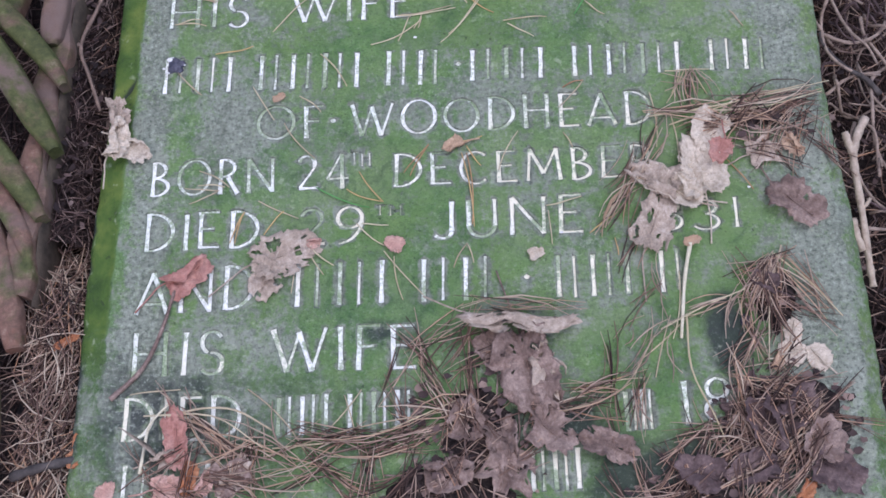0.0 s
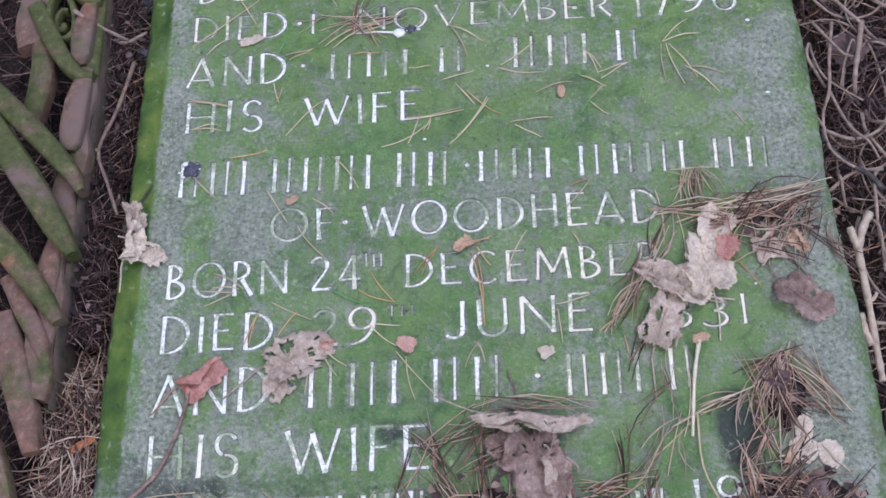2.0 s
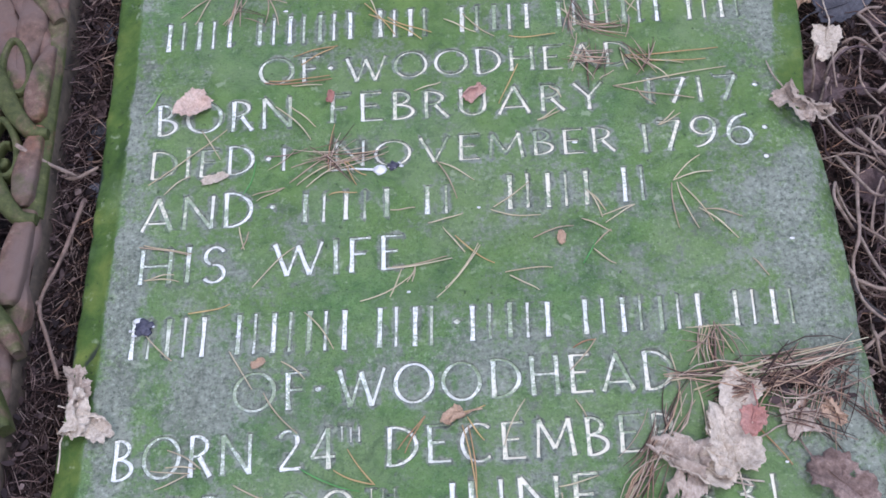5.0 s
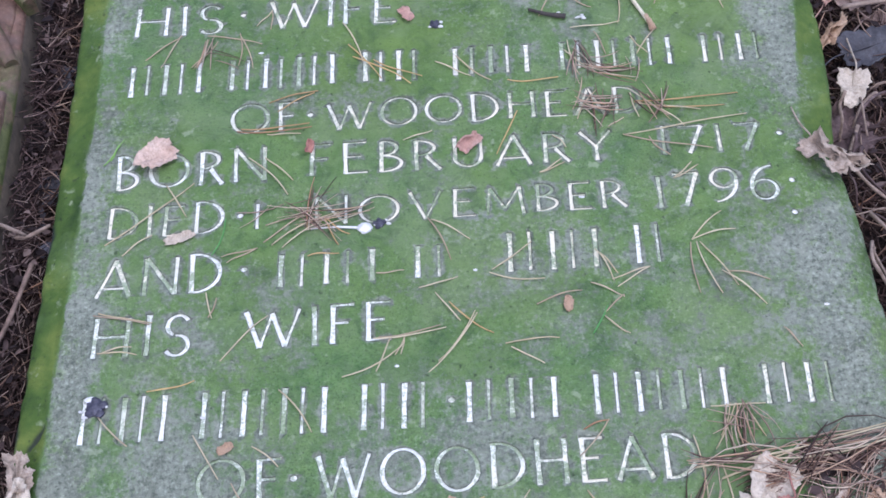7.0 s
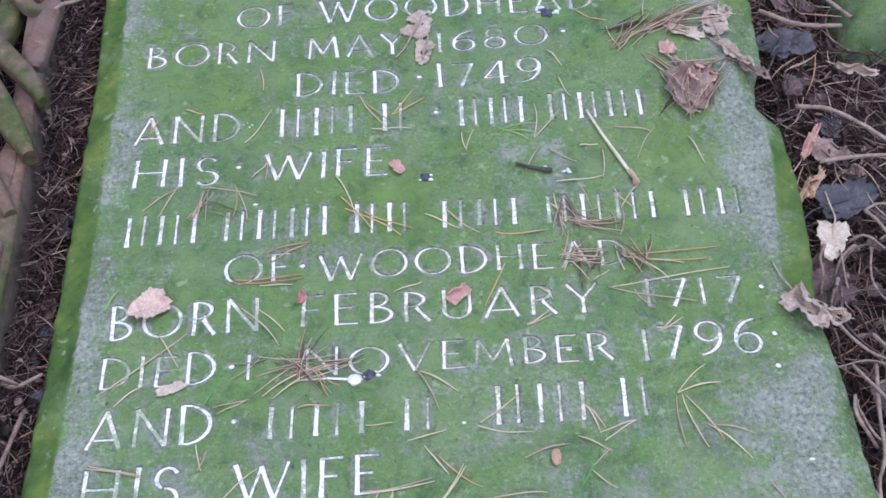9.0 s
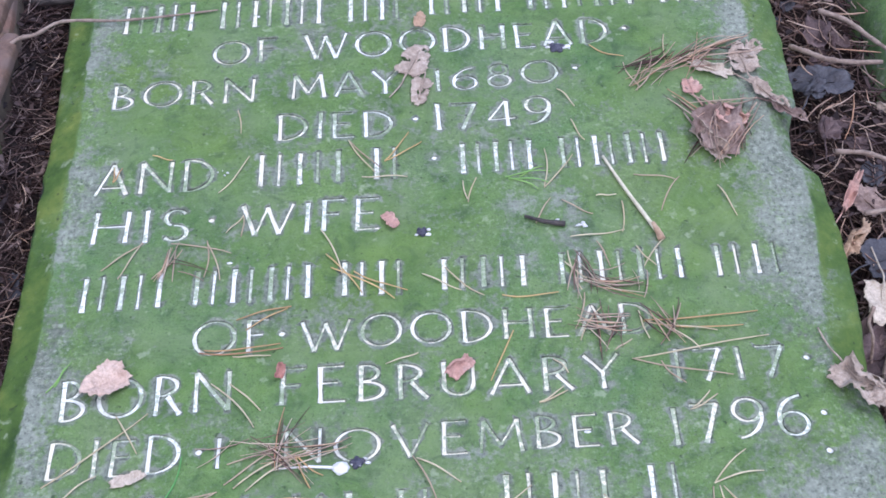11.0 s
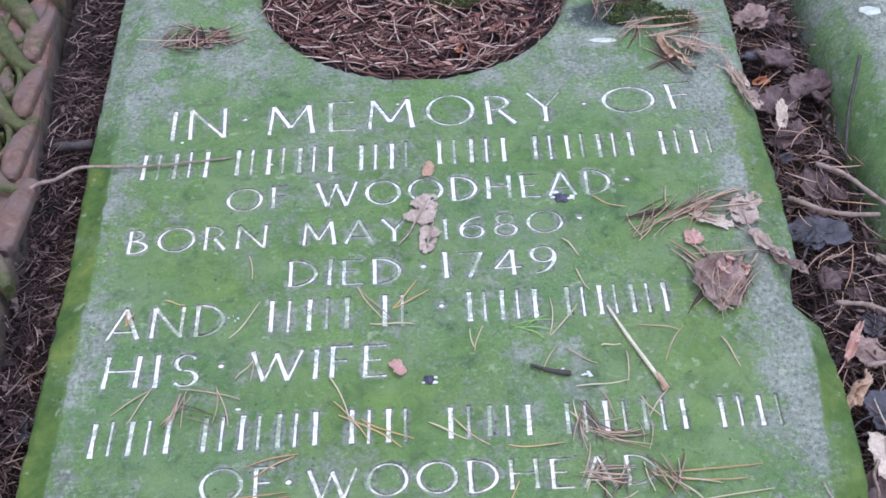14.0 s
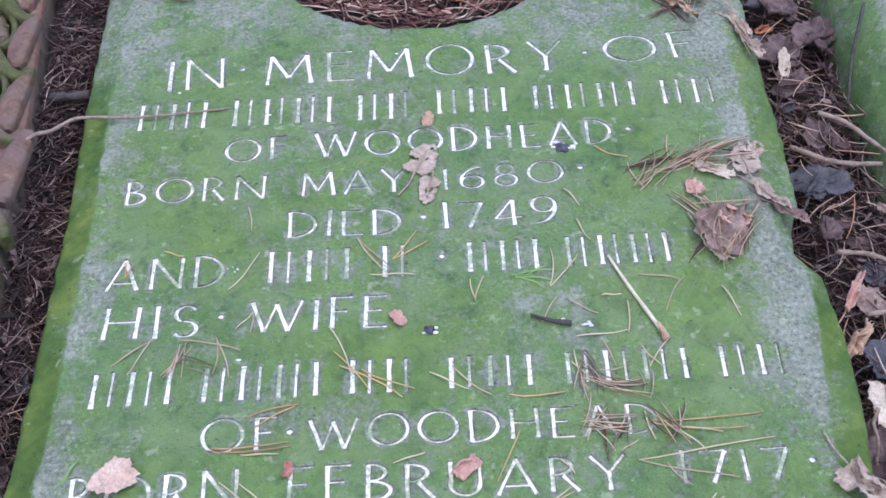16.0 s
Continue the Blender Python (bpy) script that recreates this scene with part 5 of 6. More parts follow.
def leaf(tone, x, y, size, turn=None, z=None, curl=1.0, lobes=None, fold=None, wide=0.98, stalked=True):
    """A dead leaf: a blade crumpled along its midrib, sometimes folded over, and its stalk."""
    k0 = math.sin(x * 37.7 + y * 91.3)
    turn = turn if turn is not None else (k0 * 1000) % 360
    lobes = lobes if lobes is not None else (5 if size > 0.08 else 3 if size > 0.035 else 1)
    if fold is None and k0 > 0.1:
        fold = 0.3
    z = TOP if z is None else z
    hold = empty("fallen_leaf", x, y, z + 0.001, turn)
    tagged(hold, LEAF_LABEL[tone], "leaf", group="fallen leaves")
    spokes, rings = 72, 7
    half = size * 0.56
    verts, faces = [], []
    for r in range(rings + 1):
        d = r / rings
        for k in range(spokes):
            a = 2 * math.pi * k / spokes
            edge = leaf_edge(a, lobes, k0) * (1 + 0.16 * noise.noise(Vector((math.cos(a) * 2.2 + x * 30, math.sin(a) * 2.2, y * 30))))
            edge *= 1 + 0.17 * noise.noise(Vector((math.cos(a) * 7 + y * 50, math.sin(a) * 7, x * 50))) + 0.06 * noise.noise(Vector((math.cos(a) * 19 + y * 50, math.sin(a) * 19, x * 50)))
            px, py = half * d * edge * math.cos(a) * 1.1, half * d * edge * math.sin(a) * wide
            q = Vector((px / half * 1.7 + x * 20, py / half * 1.7 + y * 20, 2.0))
            wave, small = noise.noise(q), noise.noise(q * 3.1)
            pz = size * curl * (0.15 * wave * d + 0.075 * small * d + 0.10 * d * d * (0.4 + noise.noise(q * 0.6)) + 0.09 * abs(py / half) + 0.030 * d * abs(math.sin(4.5 * a)) + 0.05 * abs(noise.noise(q * 1.4 + Vector((7, 3, 1)))))
            px, py = px * (1 - 0.10 * abs(small) * curl * d), py * (1 - 0.16 * abs(wave) * curl * d)
            line = (fold or 0) * half + 0.22 * half * noise.noise(Vector((px / half * 1.5, x * 40, y * 40)))
            if fold is not None and py > line:
                py, pz = line - 0.75 * (py - line), pz * 0.4 + 0.0035 + 0.05 * size
            verts.append((px, py, max(pz, 0.0006 * small) + 0.0014))
    for r in range(rings):
        for k in range(spokes):
            k2 = (k + 1) % spokes
            q = (r * spokes + k, (r + 1) * spokes + k, (r + 1) * spokes + k2, r * spokes + k2)
            c = verts[q[0]]
            if tone in ("skel", "brown") and r > 1 and noise.noise(Vector((c[0] * 95, c[1] * 95, x * 10))) > (0.36 if tone == "skel" else 0.46):
                continue
            faces.append(q)
    bm = bmesh.new()
    vs = [bm.verts.new(v) for v in verts]
    for q in faces:
        bm.faces.new([vs[i] for i in q])
    bmesh.ops.delete(bm, geom=[v for v in bm.verts if not v.link_faces], context='VERTS')
    bmesh.ops.remove_doubles(bm, verts=bm.verts, dist=0.00005)
    bmesh.ops.solidify(bm, geom=bm.faces[:], thickness=0.0006)
    me = bpy.data.meshes.new("blade")
    bm.to_mesh(me)
    bm.free()
    me.materials.append(LEAF[tone])
    me.polygons.foreach_set("use_smooth", [True] * len(me.polygons))
    blade = new("blade", me)
    blade.parent = hold
    if size > 0.03 and stalked:
        v, f = tube(smooth_line([(half * 0.7, 0, 0.002), (0, 0, 0.0035), (-half * 0.6, 0.002, 0.0035), (-half * 1.0, 0.1 * half * k0, 0.0025), (-half * 1.6, 0.35 * half * k0, 0.0018)], 3), [0.0011] * 13, 5)
        mesh_object("stalk", v, f, LEAF[tone], hold)
    return hold


leaf("cream", -0.462, -0.112, 0.062, 75, lobes=3, curl=1.2, fold=0.25)
leaf("cream", -0.437, -0.112, 0.050, 320, lobes=3, curl=1.1, fold=0.3)
leaf("skel", -0.458, -0.075, 0.052, 100, lobes=3, curl=1.2)
leaf("red", -0.369, -0.284, 0.072, 30, lobes=3, fold=0.2)
leaf("skel", -0.254, -0.262, 0.100, 20, lobes=3, fold=2.0, curl=0.7, wide=0.8)
leaf("skel", -0.262, -0.280, 0.060, 250, lobes=3, fold=2.0, curl=0.6)
leaf("pink", -0.107, -0.249, 0.028, 150, lobes=3)
leaf("cream", 0.056, -0.264, 0.022, 20, lobes=3)
leaf("skel", 0.214, -0.183, 0.078, 150, curl=1.3, lobes=3, fold=0.2)
leaf("cream", 0.264, -0.171, 0.094, 100, curl=0.9, lobes=3, fold=2.0, wide=0.85)
leaf("cream", 0.224, -0.182, 0.078, 150, curl=1.1, lobes=1, fold=2.0, wide=0.7)
leaf("cream", 0.250, -0.155, 0.060, 100, curl=1.0, lobes=1, fold=2.0, wide=0.6)
leaf("cream", 0.281, -0.101, 0.066, 235, lobes=3, fold=2.0)
leaf("red", 0.288, -0.134, 0.040, 250, TOP + 0.008, lobes=3)
leaf("skel", 0.335, -0.140, 0.062, 20, lobes=5, curl=0.5, wide=0.8)
leaf("brown", 0.373, -0.206, 0.066, 320, lobes=1, fold=2.0, curl=1.5, wide=1.0)
leaf("skel", 0.198, -0.240, 0.095, 70, curl=0.8, lobes=3, wide=0.7)
leaf("tan", 0.377, -0.127, 0.036, 300)
leaf("tan", -0.256, -0.049, 0.016, 30)
leaf("pink", -0.208, -0.243, 0.018, 10, lobes=6)
leaf("cream", -0.318, 0.192, 0.030, 15, lobes=1, wide=0.6, curl=0.6)
leaf("tan", 0.098, 0.095, 0.016, 80)
leaf("tan", -0.033, -0.119, 0.032, 200, lobes=3)
leaf("brown", 0.040, -0.392, 0.125, 282, curl=1.2, lobes=3, fold=0.5, wide=0.85)
leaf("skel", 0.060, -0.395, 0.080, 290, TOP + 0.004, curl=1.2, lobes=5, fold=0.4, wide=0.7)
leaf("skel", 0.034, -0.343, 0.125, 358, TOP + 0.006, lobes=1, curl=1.0, fold=0.02, wide=0.55)
leaf("brown", 0.000, -0.375, 0.060, 300, lobes=3, curl=1.2)
leaf("brown", 0.012, -0.480, 0.080, 280, lobes=3, curl=1.3, wide=0.7)
leaf("cream", 0.348, -0.391, 0.034, 20, lobes=6, curl=0.22, fold=2.0)
leaf("cream", 0.353, -0.365, 0.032, 80, lobes=6, curl=0.22, fold=2.0, wide=0.7)
leaf("cream", 0.379, -0.396, 0.032, 130, lobes=6, curl=0.22, fold=2.0)
leaf("tan", 0.330, -0.400, 0.020, 60, lobes=6, curl=0.6)
leaf("purple", 0.335, -0.456, 0.070, 30, lobes=3, curl=0.8)
leaf("purple", 0.299, -0.526, 0.070, 190, lobes=3, curl=0.8)
leaf("purple", 0.378, -0.521, 0.070, 330, lobes=3, curl=0.8)
leaf("orange", 0.344, -0.552, 0.030, 60, lobes=1)
leaf("red", -0.361, -0.477, 0.066, 280, lobes=1, curl=0.9, fold=2.0, wide=0.62)
leaf("skel", -0.378, -0.500, 0.036, 20, lobes=3)
leaf("pink", -0.372, -0.534, 0.045, 10, lobes=3)
leaf("orange", -0.345, -0.523, 0.036, 80, lobes=1)
leaf("skel", -0.293, -0.524, 0.055, 60, lobes=1, wide=0.6)
leaf("pink", -0.439, -0.539, 0.030, 60, lobes=3)
leaf("pink", -0.328, -0.531, 0.032, 60, lobes=3)
leaf("brown", 0.132, -0.494, 0.064, 335, lobes=1, curl=1.2, wide=0.8)
leaf("brown", 0.018, -0.511, 0.090, 250)
leaf("brown", -0.302, -0.524, 0.055, 20)
leaf("brown", 0.060, -0.470, 0.070, 320)
leaf("skel", -0.034, 0.728, 0.066, 70, curl=0.4, lobes=3, fold=2.0, wide=0.75)
leaf("skel", -0.024, 0.692, 0.055, 260, curl=0.4, lobes=3, fold=2.0, wide=0.6)
leaf("tan", -0.023, 0.807, 0.024, 80)
leaf("cream", 0.330, 0.705, 0.045, 340, curl=0.8, lobes=1, wide=0.6)
leaf("skel", 0.372, 0.712, 0.052, 100, curl=0.9, lobes=3)
leaf("skel", 0.378, 0.735, 0.040, 30, curl=0.9, lobes=3)
leaf("pink", 0.301, 0.674, 0.032, 100, lobes=3)
leaf("brown", 0.318, 0.612, 0.084, 280, lobes=3, curl=1.2)
leaf("skel", 0.306, 0.590, 0.058, 300, lobes=1, wide=0.7)
leaf("pink", 0.335, 0.628, 0.045, 320, TOP + 0.004, lobes=3)
leaf("skel", 0.390, 0.662, 0.055, 310, lobes=1, wide=0.5)
leaf("brown", 0.408, 0.634, 0.045, 315, lobes=1, wide=0.55)
leaf("blush", -0.345, 0.302, 0.058, 212, lobes=3, curl=1.0, fold=2.0, wide=0.85, stalked=False)
leaf("pink", -0.064, 0.491, 0.022, 120)
leaf("red", -0.178, 0.304, 0.016, 80)
leaf("pink", 0.003, 0.302, 0.030, 40)
leaf("skel", 0.397, 0.275, 0.068, 300, curl=1.4)
leaf("skel", 0.418, 0.258, 0.050, 340, curl=1.4)
leaf("tan", 0.338, 1.032, 0.075, 302, lobes=1, curl=1.4, fold=0.05, wide=0.45)
leaf("skel", 0.362, 1.048, 0.045, 320, lobes=1, curl=1.2, wide=0.5)
leaf("skel", 0.424, 0.960, 0.075, 285, TOP - 0.006, lobes=1, curl=0.9, wide=0.35)
leaf("cream", 0.418, 0.985, 0.045, 300, TOP - 0.003, lobes=1, curl=0.9, wide=0.4)

# leaves on the soil beside the slab
G = SOIL + 0.026
leaf("slate", 0.492, 0.748, 0.070, 0, G, lobes=1, fold=2.0, wide=1.0, curl=0.8)
leaf("slate", 0.478, 0.728, 0.045, 60, G + 0.004, lobes=3)
leaf("skel", 0.580, 0.684, 0.050, 340, G + 0.010, lobes=1, wide=0.6, fold=0.1)
leaf("pink", 0.486, 0.560, 0.062, 60, G + 0.006, lobes=1, wide=0.3, curl=1.3)
leaf("purple", 0.480, 0.660, 0.050, 80, G)
leaf("cream", 0.494, 0.978, 0.052, 80, G + 0.006, lobes=1, wide=0.5)
leaf("purple", 0.495, 0.940, 0.060, 30, G, lobes=3)
leaf("purple", 0.560, 1.030, 0.070, 120, G, lobes=3)
leaf("brown", 0.498, 1.200, 0.050, 20, G, lobes=3, fold=0.2)
leaf("tan", 0.466, 0.486, 0.068, 52, G + 0.006, curl=1.3, lobes=1, wide=0.55, fold=0.1)
leaf("purple", 0.455, 0.345, 0.060, 100, G)
leaf("slate", 0.502, 0.462, 0.100, 20, G + 0.004, lobes=3, fold=2.0, curl=0.5, wide=0.75)
leaf("cream", 0.481, 0.410, 0.072, 255, G + 0.012, lobes=3, curl=0.7, fold=2.0, wide=0.7)
leaf("purple", 0.470, 0.340, 0.080, 200, G)
leaf("purple", 0.500, 1.010, 0.070, 200, G)
leaf("brown", 0.500, 1.215, 0.062, 40, G, lobes=1)
leaf("purple", 0.558, 1.040, 0.075, 200, G + 0.004, lobes=1)
leaf("purple", 0.488, 0.922, 0.045, 10, G + 0.004, lobes=1)
leaf("purple", 0.520, 1.100, 0.070, 140, G)
leaf("orange", 0.484, 1.058, 0.026, 20, G)
leaf("orange", -0.505, -0.354, 0.030, 30, 0.078, lobes=1, wide=0.5)
leaf("brown", -0.510, -0.075, 0.070, 80, G - 0.008, lobes=1)
leaf("purple", -0.500, -0.180, 0.060, 100, G - 0.010, lobes=1)
leaf("slate", -0.505, 0.300, 0.060, 40, G)
leaf("purple", -0.500, 0.345, 0.050, 240, G)
leaf("slate", -0.511, 0.262, 0.050, 100, G)
leaf("brown", -0.495, 0.640, 0.050, 240, G)
leaf("slate", -0.505, 0.470, 0.045, 300, G)
leaf("purple", -0.520, 1.080, 0.060, 240, G)
leaf("brown", 0.510, 0.540, 0.060, 120, G)
leaf("purple", 0.500, 0.180, 0.070, 20, G)
leaf("purple", 0.515, 0.840, 0.065, 250, G)


for k in range(56):
    side = k % 4 != 0
    x = rng.uniform(0.45, 0.545) if side else rng.uniform(-0.515, -0.475)
    y = rng.uniform(-0.6, 1.5)
    if side and y < 0.45:
        x = rng.uniform(0.45, 0.62)
    leaf(("purple", "slate", "purple", "purple", "brown")[k % 5], x, y, rng.uniform(0.022, 0.050), rng.uniform(0, 360), G - 0.016 * rng.random(), 1.2, 3)
for x, y, size, tone in ((0.31, -0.46, 0.07, "purple"), (0.37, -0.50, 0.06, "brown"), (0.24, -0.53, 0.06, "purple"), (-0.03, -0.47, 0.06, "brown"), (-0.06, -0.52, 0.07, "brown"), (0.07, -0.44, 0.045, "brown"), (0.33, -0.31, 0.04, "purple")):
    leaf(tone, x, y, size, rng.uniform(0, 360), TOP + 0.002, 1.2, 3)


for k in range(34):
    a, d = rng.uniform(0, 2 * math.pi), 0.20 * math.sqrt(rng.random())
    leaf(("red", "brown", "orange", "purple", "brown", "tan")[k % 6], DISC[0] + d * math.cos(a), DISC[1] + d * math.sin(a), rng.uniform(0.014, 0.030), rng.uniform(0, 360), TOP - 0.006, 1.0, 1)


leaf("orange", -0.476, -0.486, 0.040, 250, 0.082, lobes=1)
leaf("orange", -0.472, -0.515, 0.034, 265, 0.080, lobes=1, wide=0.5)


# ---- twigs and sticks ----
def stick(name, points, r0, r1, mat, label, parent=None):
    line = smooth_line(points, 4)
    n = len(line)
    v, f = tube(line, [r0 + (r1 - r0) * k / (n - 1) + 0.12 * r0 * math.sin(k * 2.3) for k in range(n)], 8)
    ob = mesh_object(name, v, f, mat, parent)
    return tagged(ob, label, "twig") if parent is None else ob


stick("twig", [(-0.560, 0.742, 0.075), (-0.527, 0.777, 0.112), (-0.497, 0.788, 0.116), (-0.469, 0.814, 0.112), (-0.401, 0.819, 0.106), (-0.340, 0.827, 0.104), (-0.279, 0.837, 0.1025)],
      0.0032, 0.0011, TWIG, "long thin pale twig reaching from the railing onto the slab")
fork = stick("forked_twig", [(-0.488, 0.185, 0.07), (-0.504, 0.110, 0.074), (-0.523, 0.046, 0.078), (-0.508, 0.0, 0.08), (-0.488, -0.052, 0.083)], 0.0030, 0.0022, BROWNTWIG, "forked grey-brown twig lying between railing and slab")
stick("side_shoot", [(-0.523, 0.046, 0.078), (-0.534, 0.045, 0.08), (-0.546, 0.042, 0.083)], 0.0036, 0.0026, BROWNTWIG, "", fork)
dead = stick("bare_branch", [(0.485, -0.080, 0.066), (0.472, -0.104, 0.066), (0.464, -0.135, 0.064), (0.466, -0.190, 0.062), (0.468, -0.270, 0.058), (0.470, -0.300, 0.055)], 0.0058, 0.0042, PALEWOOD,
             "pale bare forked stick lying on needles beside the slab")
stick("side_shoot", [(0.464, -0.130, 0.065), (0.459, -0.112, 0.066), (0.456, -0.100, 0.068)], 0.0052, 0.0050, PALEWOOD, "", dead)
stick("side_shoot", [(0.466, -0.200, 0.062), (0.472, -0.196, 0.066), (0.476, -0.190, 0.07)], 0.003, 0.0022, PALEWOOD, "", dead)
stick("bare_branch", [(0.452, -0.215, 0.064), (0.455, -0.235, 0.062), (0.462, -0.255, 0.058)], 0.006, 0.005, PALEWOOD, "short pale broken stick beside the slab")
stick("stick", [(-0.66, 0.910, 0.07), (-0.607, 0.906, 0.07), (-0.536, 0.897, 0.072), (-0.480, 0.905, 0.068)], 0.0085, 0.006, DARKWOOD, "dark wet stick lying under the railing")
stick("stick", [(0.461, 0.799, 0.045), (0.480, 0.780, 0.052), (0.499, 0.763, 0.056), (0.530, 0.752, 0.060), (0.565, 0.747, 0.064)], 0.0036, 0.0030, TWIG, "brown stick lying between two slabs")
stick("stick", [(0.507, 0.849, 0.060), (0.538, 0.827, 0.062), (0.560, 0.792, 0.064), (0.580, 0.761, 0.066)], 0.0034, 0.0026, TWIG, "brown stick lying between two slabs")
stick("stick", [(0.471, 0.606, 0.058), (0.512, 0.597, 0.062), (0.548, 0.568, 0.064), (0.577, 0.541, 0.062)], 0.0032, 0.0026, TWIG, "brown stick lying between two slabs")
stick("stick", [(0.482, 0.510, 0.060), (0.525, 0.513, 0.064), (0.569, 0.513, 0.066)], 0.0030, 0.0024, TWIG, "thin brown stick lying between two slabs")
stick("stick", [(0.600, 1.015, 0.112), (0.582, 0.965, 0.085), (0.574, 0.940, 0.070), (0.560, 0.880, 0.045)], 0.0026, 0.0020, DARKWOOD, "dark thin stick leaning on the next slab")
stick("dead_stem", [(0.523, 0.433, 0.056), (0.531, 0.412, 0.064), (0.545, 0.385, 0.060)], 0.0024, 0.0018, TWIG, "bent pale dead stem on the soil")
stick("dead_stem", [(0.523, 0.433, 0.056), (0.537, 0.438, 0.062), (0.556, 0.441, 0.058)], 0.0022, 0.0016, TWIG, "bent pale dead stem on the soil")
stick("twig", [(0.181, 0.573, 0.103), (0.200, 0.525, 0.103), (0.227, 0.464, 0.103)], 0.0016, 0.0026, PALESTALK, "pale stalk with a bud at its end, lying on the slab")
stick("bud_scale", [(0.224, 0.474, 0.104), (0.228, 0.462, 0.1045), (0.231, 0.452, 0.103)], 0.0024, 0.0048, LEAF["tan"], "tan bud lying at the end of a stalk")
stick("twig", [(0.084, 0.490, 0.103), (0.105, 0.481, 0.104), (0.128, 0.477, 0.103)], 0.0016, 0.0034, DARKWOOD, "short dark twig lying on the slab")
stick("twig", [(0.242, -0.256, 0.108), (0.232, -0.300, 0.106), (0.223, -0.371, 0.103)], 0.0026, 0.0020, PALESTALK, "pale upright-lying leaf stalk on the slab")
leaf("tan", 0.244, -0.253, 0.018, 20, TOP + 0.006)
stick("twig", [(-0.372, -0.437, 0.1040), (-0.391, -0.461, 0.1070), (-0.397, -0.497, 0.1070), (-0.400, -0.516, 0.1040)], 0.0014, 0.0022, PALESTALK, "thin whitish stalk on the slab")
stick("stalk_of_leaf", [(-0.372, -0.300, 0.106), (-0.385, -0.350, 0.106), (-0.405, -0.395, 0.105), (-0.440, -0.430, 0.104)], 0.0020, 0.0034, LEAF["brown"], "long dark leaf stalk lying on the slab")
stick("stick", [(-0.53, 0.232, 0.06), (-0.505, 0.222, 0.064), (-0.475, 0.236, 0.066)], 0.003, 0.0022, TWIG, "thin twig on the soil by the slab")
stick("stick", [(-0.560, 0.238, 0.125), (-0.530, 0.226, 0.10), (-0.500, 0.222, 0.07)], 0.0028, 0.0022, TWIG, "thin twig on the soil by the slab")

stick("stick", [(-0.556, -0.513, 0.078), (-0.522, -0.505, 0.088), (-0.477, -0.494, 0.084)], 0.0062, 0.0050, DARKWOOD, "dark damp stick lying on heaped needles")
STRAW = "long pale dry straw lying on the slab"
for pts in (((0.205, -0.088), (0.30, -0.075), (0.430, -0.048)), ((0.215, -0.080), (0.33, -0.082), (0.42, -0.062)), ((0.23, -0.10), (0.32, -0.070), (0.40, -0.052)),
            ((-0.26, -0.500), (-0.16, -0.470), (-0.05, -0.452)), ((-0.25, -0.490), (-0.14, -0.478), (-0.04, -0.440)), ((-0.40, -0.45), (-0.32, -0.452), (-0.26, -0.49)),
            ((0.08, -0.455), (0.15, -0.43), (0.19, -0.37)), ((0.20, -0.36), (0.25, -0.335), (0.30, -0.315)), ((0.34, -0.27), (0.38, -0.31), (0.41, -0.35)), ((0.35, -0.26), (0.33, -0.32), (0.32, -0.40))):
    stick("straw", [(px, py, TOP + 0.004 + 0.003 * k) for k, (px, py) in enumerate(pts)], 0.0011, 0.0007, NEEDLE["tan"], STRAW)

stick("straw", [(-0.372, -0.451, 0.1040), (-0.332, -0.443, 0.1070), (-0.293, -0.446, 0.1070), (-0.251, -0.469, 0.1040)], 0.0015, 0.0010, NEEDLE["tan"], STRAW)
stick("straw", [(0.231, -0.344, 0.1040), (0.231, -0.408, 0.1070), (0.252, -0.461, 0.1070), (0.267, -0.503, 0.1040)], 0.0013, 0.0008, NEEDLE["tan"], STRAW)

# loops of dead climbing stems beside the slab
for k in range(46):
    cx, cy = rng.uniform(0.455, 0.60), rng.uniform(-0.16, 0.36)
    r, a0, sweep, sx = rng.uniform(0.02, 0.09), rng.uniform(0, 6.28), rng.uniform(1.2, 5.0), rng.uniform(0.5, 1.0)
    pts = []
    for j in range(8):
        a = a0 + sweep * j / 7
        x, y = cx + r * sx * math.cos(a) * (1 + 0.06 * j), cy + r * math.sin(a) * (1 + 0.06 * j)
        pts.append((max(x, right_edge(y) + 0.008), y, SOIL + 0.03 + 0.03 * rng.random() + 0.012 * math.sin(j)))
    stick("dead_stem", pts, rng.uniform(0.0015, 0.0028), 0.0012, TWIG if k % 3 else LEAF["purple"], "dead curling climber stem on the soil")

stick("dead_stem", [(0.482, 0.213, 0.058), (0.467, 0.151, 0.068), (0.456, 0.094, 0.078), (0.449, 0.066, 0.058), (0.448, 0.014, 0.068), (0.474, -0.021, 0.078), (0.515, -0.016, 0.058)], 0.0026, 0.0018, TWIG, "long dead climber stem curving over the soil")
stick("dead_stem", [(0.523, 0.212, 0.058), (0.509, 0.165, 0.068), (0.495, 0.122, 0.078), (0.496, 0.098, 0.058)], 0.0042, 0.003, TWIG, "brown dead stem standing out of the litter")
stick("dead_stem", [(0.455, 0.214, 0.058), (0.474, 0.174, 0.068), (0.484, 0.150, 0.078), (0.509, 0.155, 0.058)], 0.0024, 0.0016, TWIG, "dead climber stem lying over the soil")
stick("dead_stem", [(0.463, 0.105, 0.058), (0.472, 0.060, 0.068), (0.481, 0.032, 0.078), (0.504, 0.026, 0.058), (0.510, -0.006, 0.068)], 0.0022, 0.0016, TWIG, "dead climber stem lying over the soil")
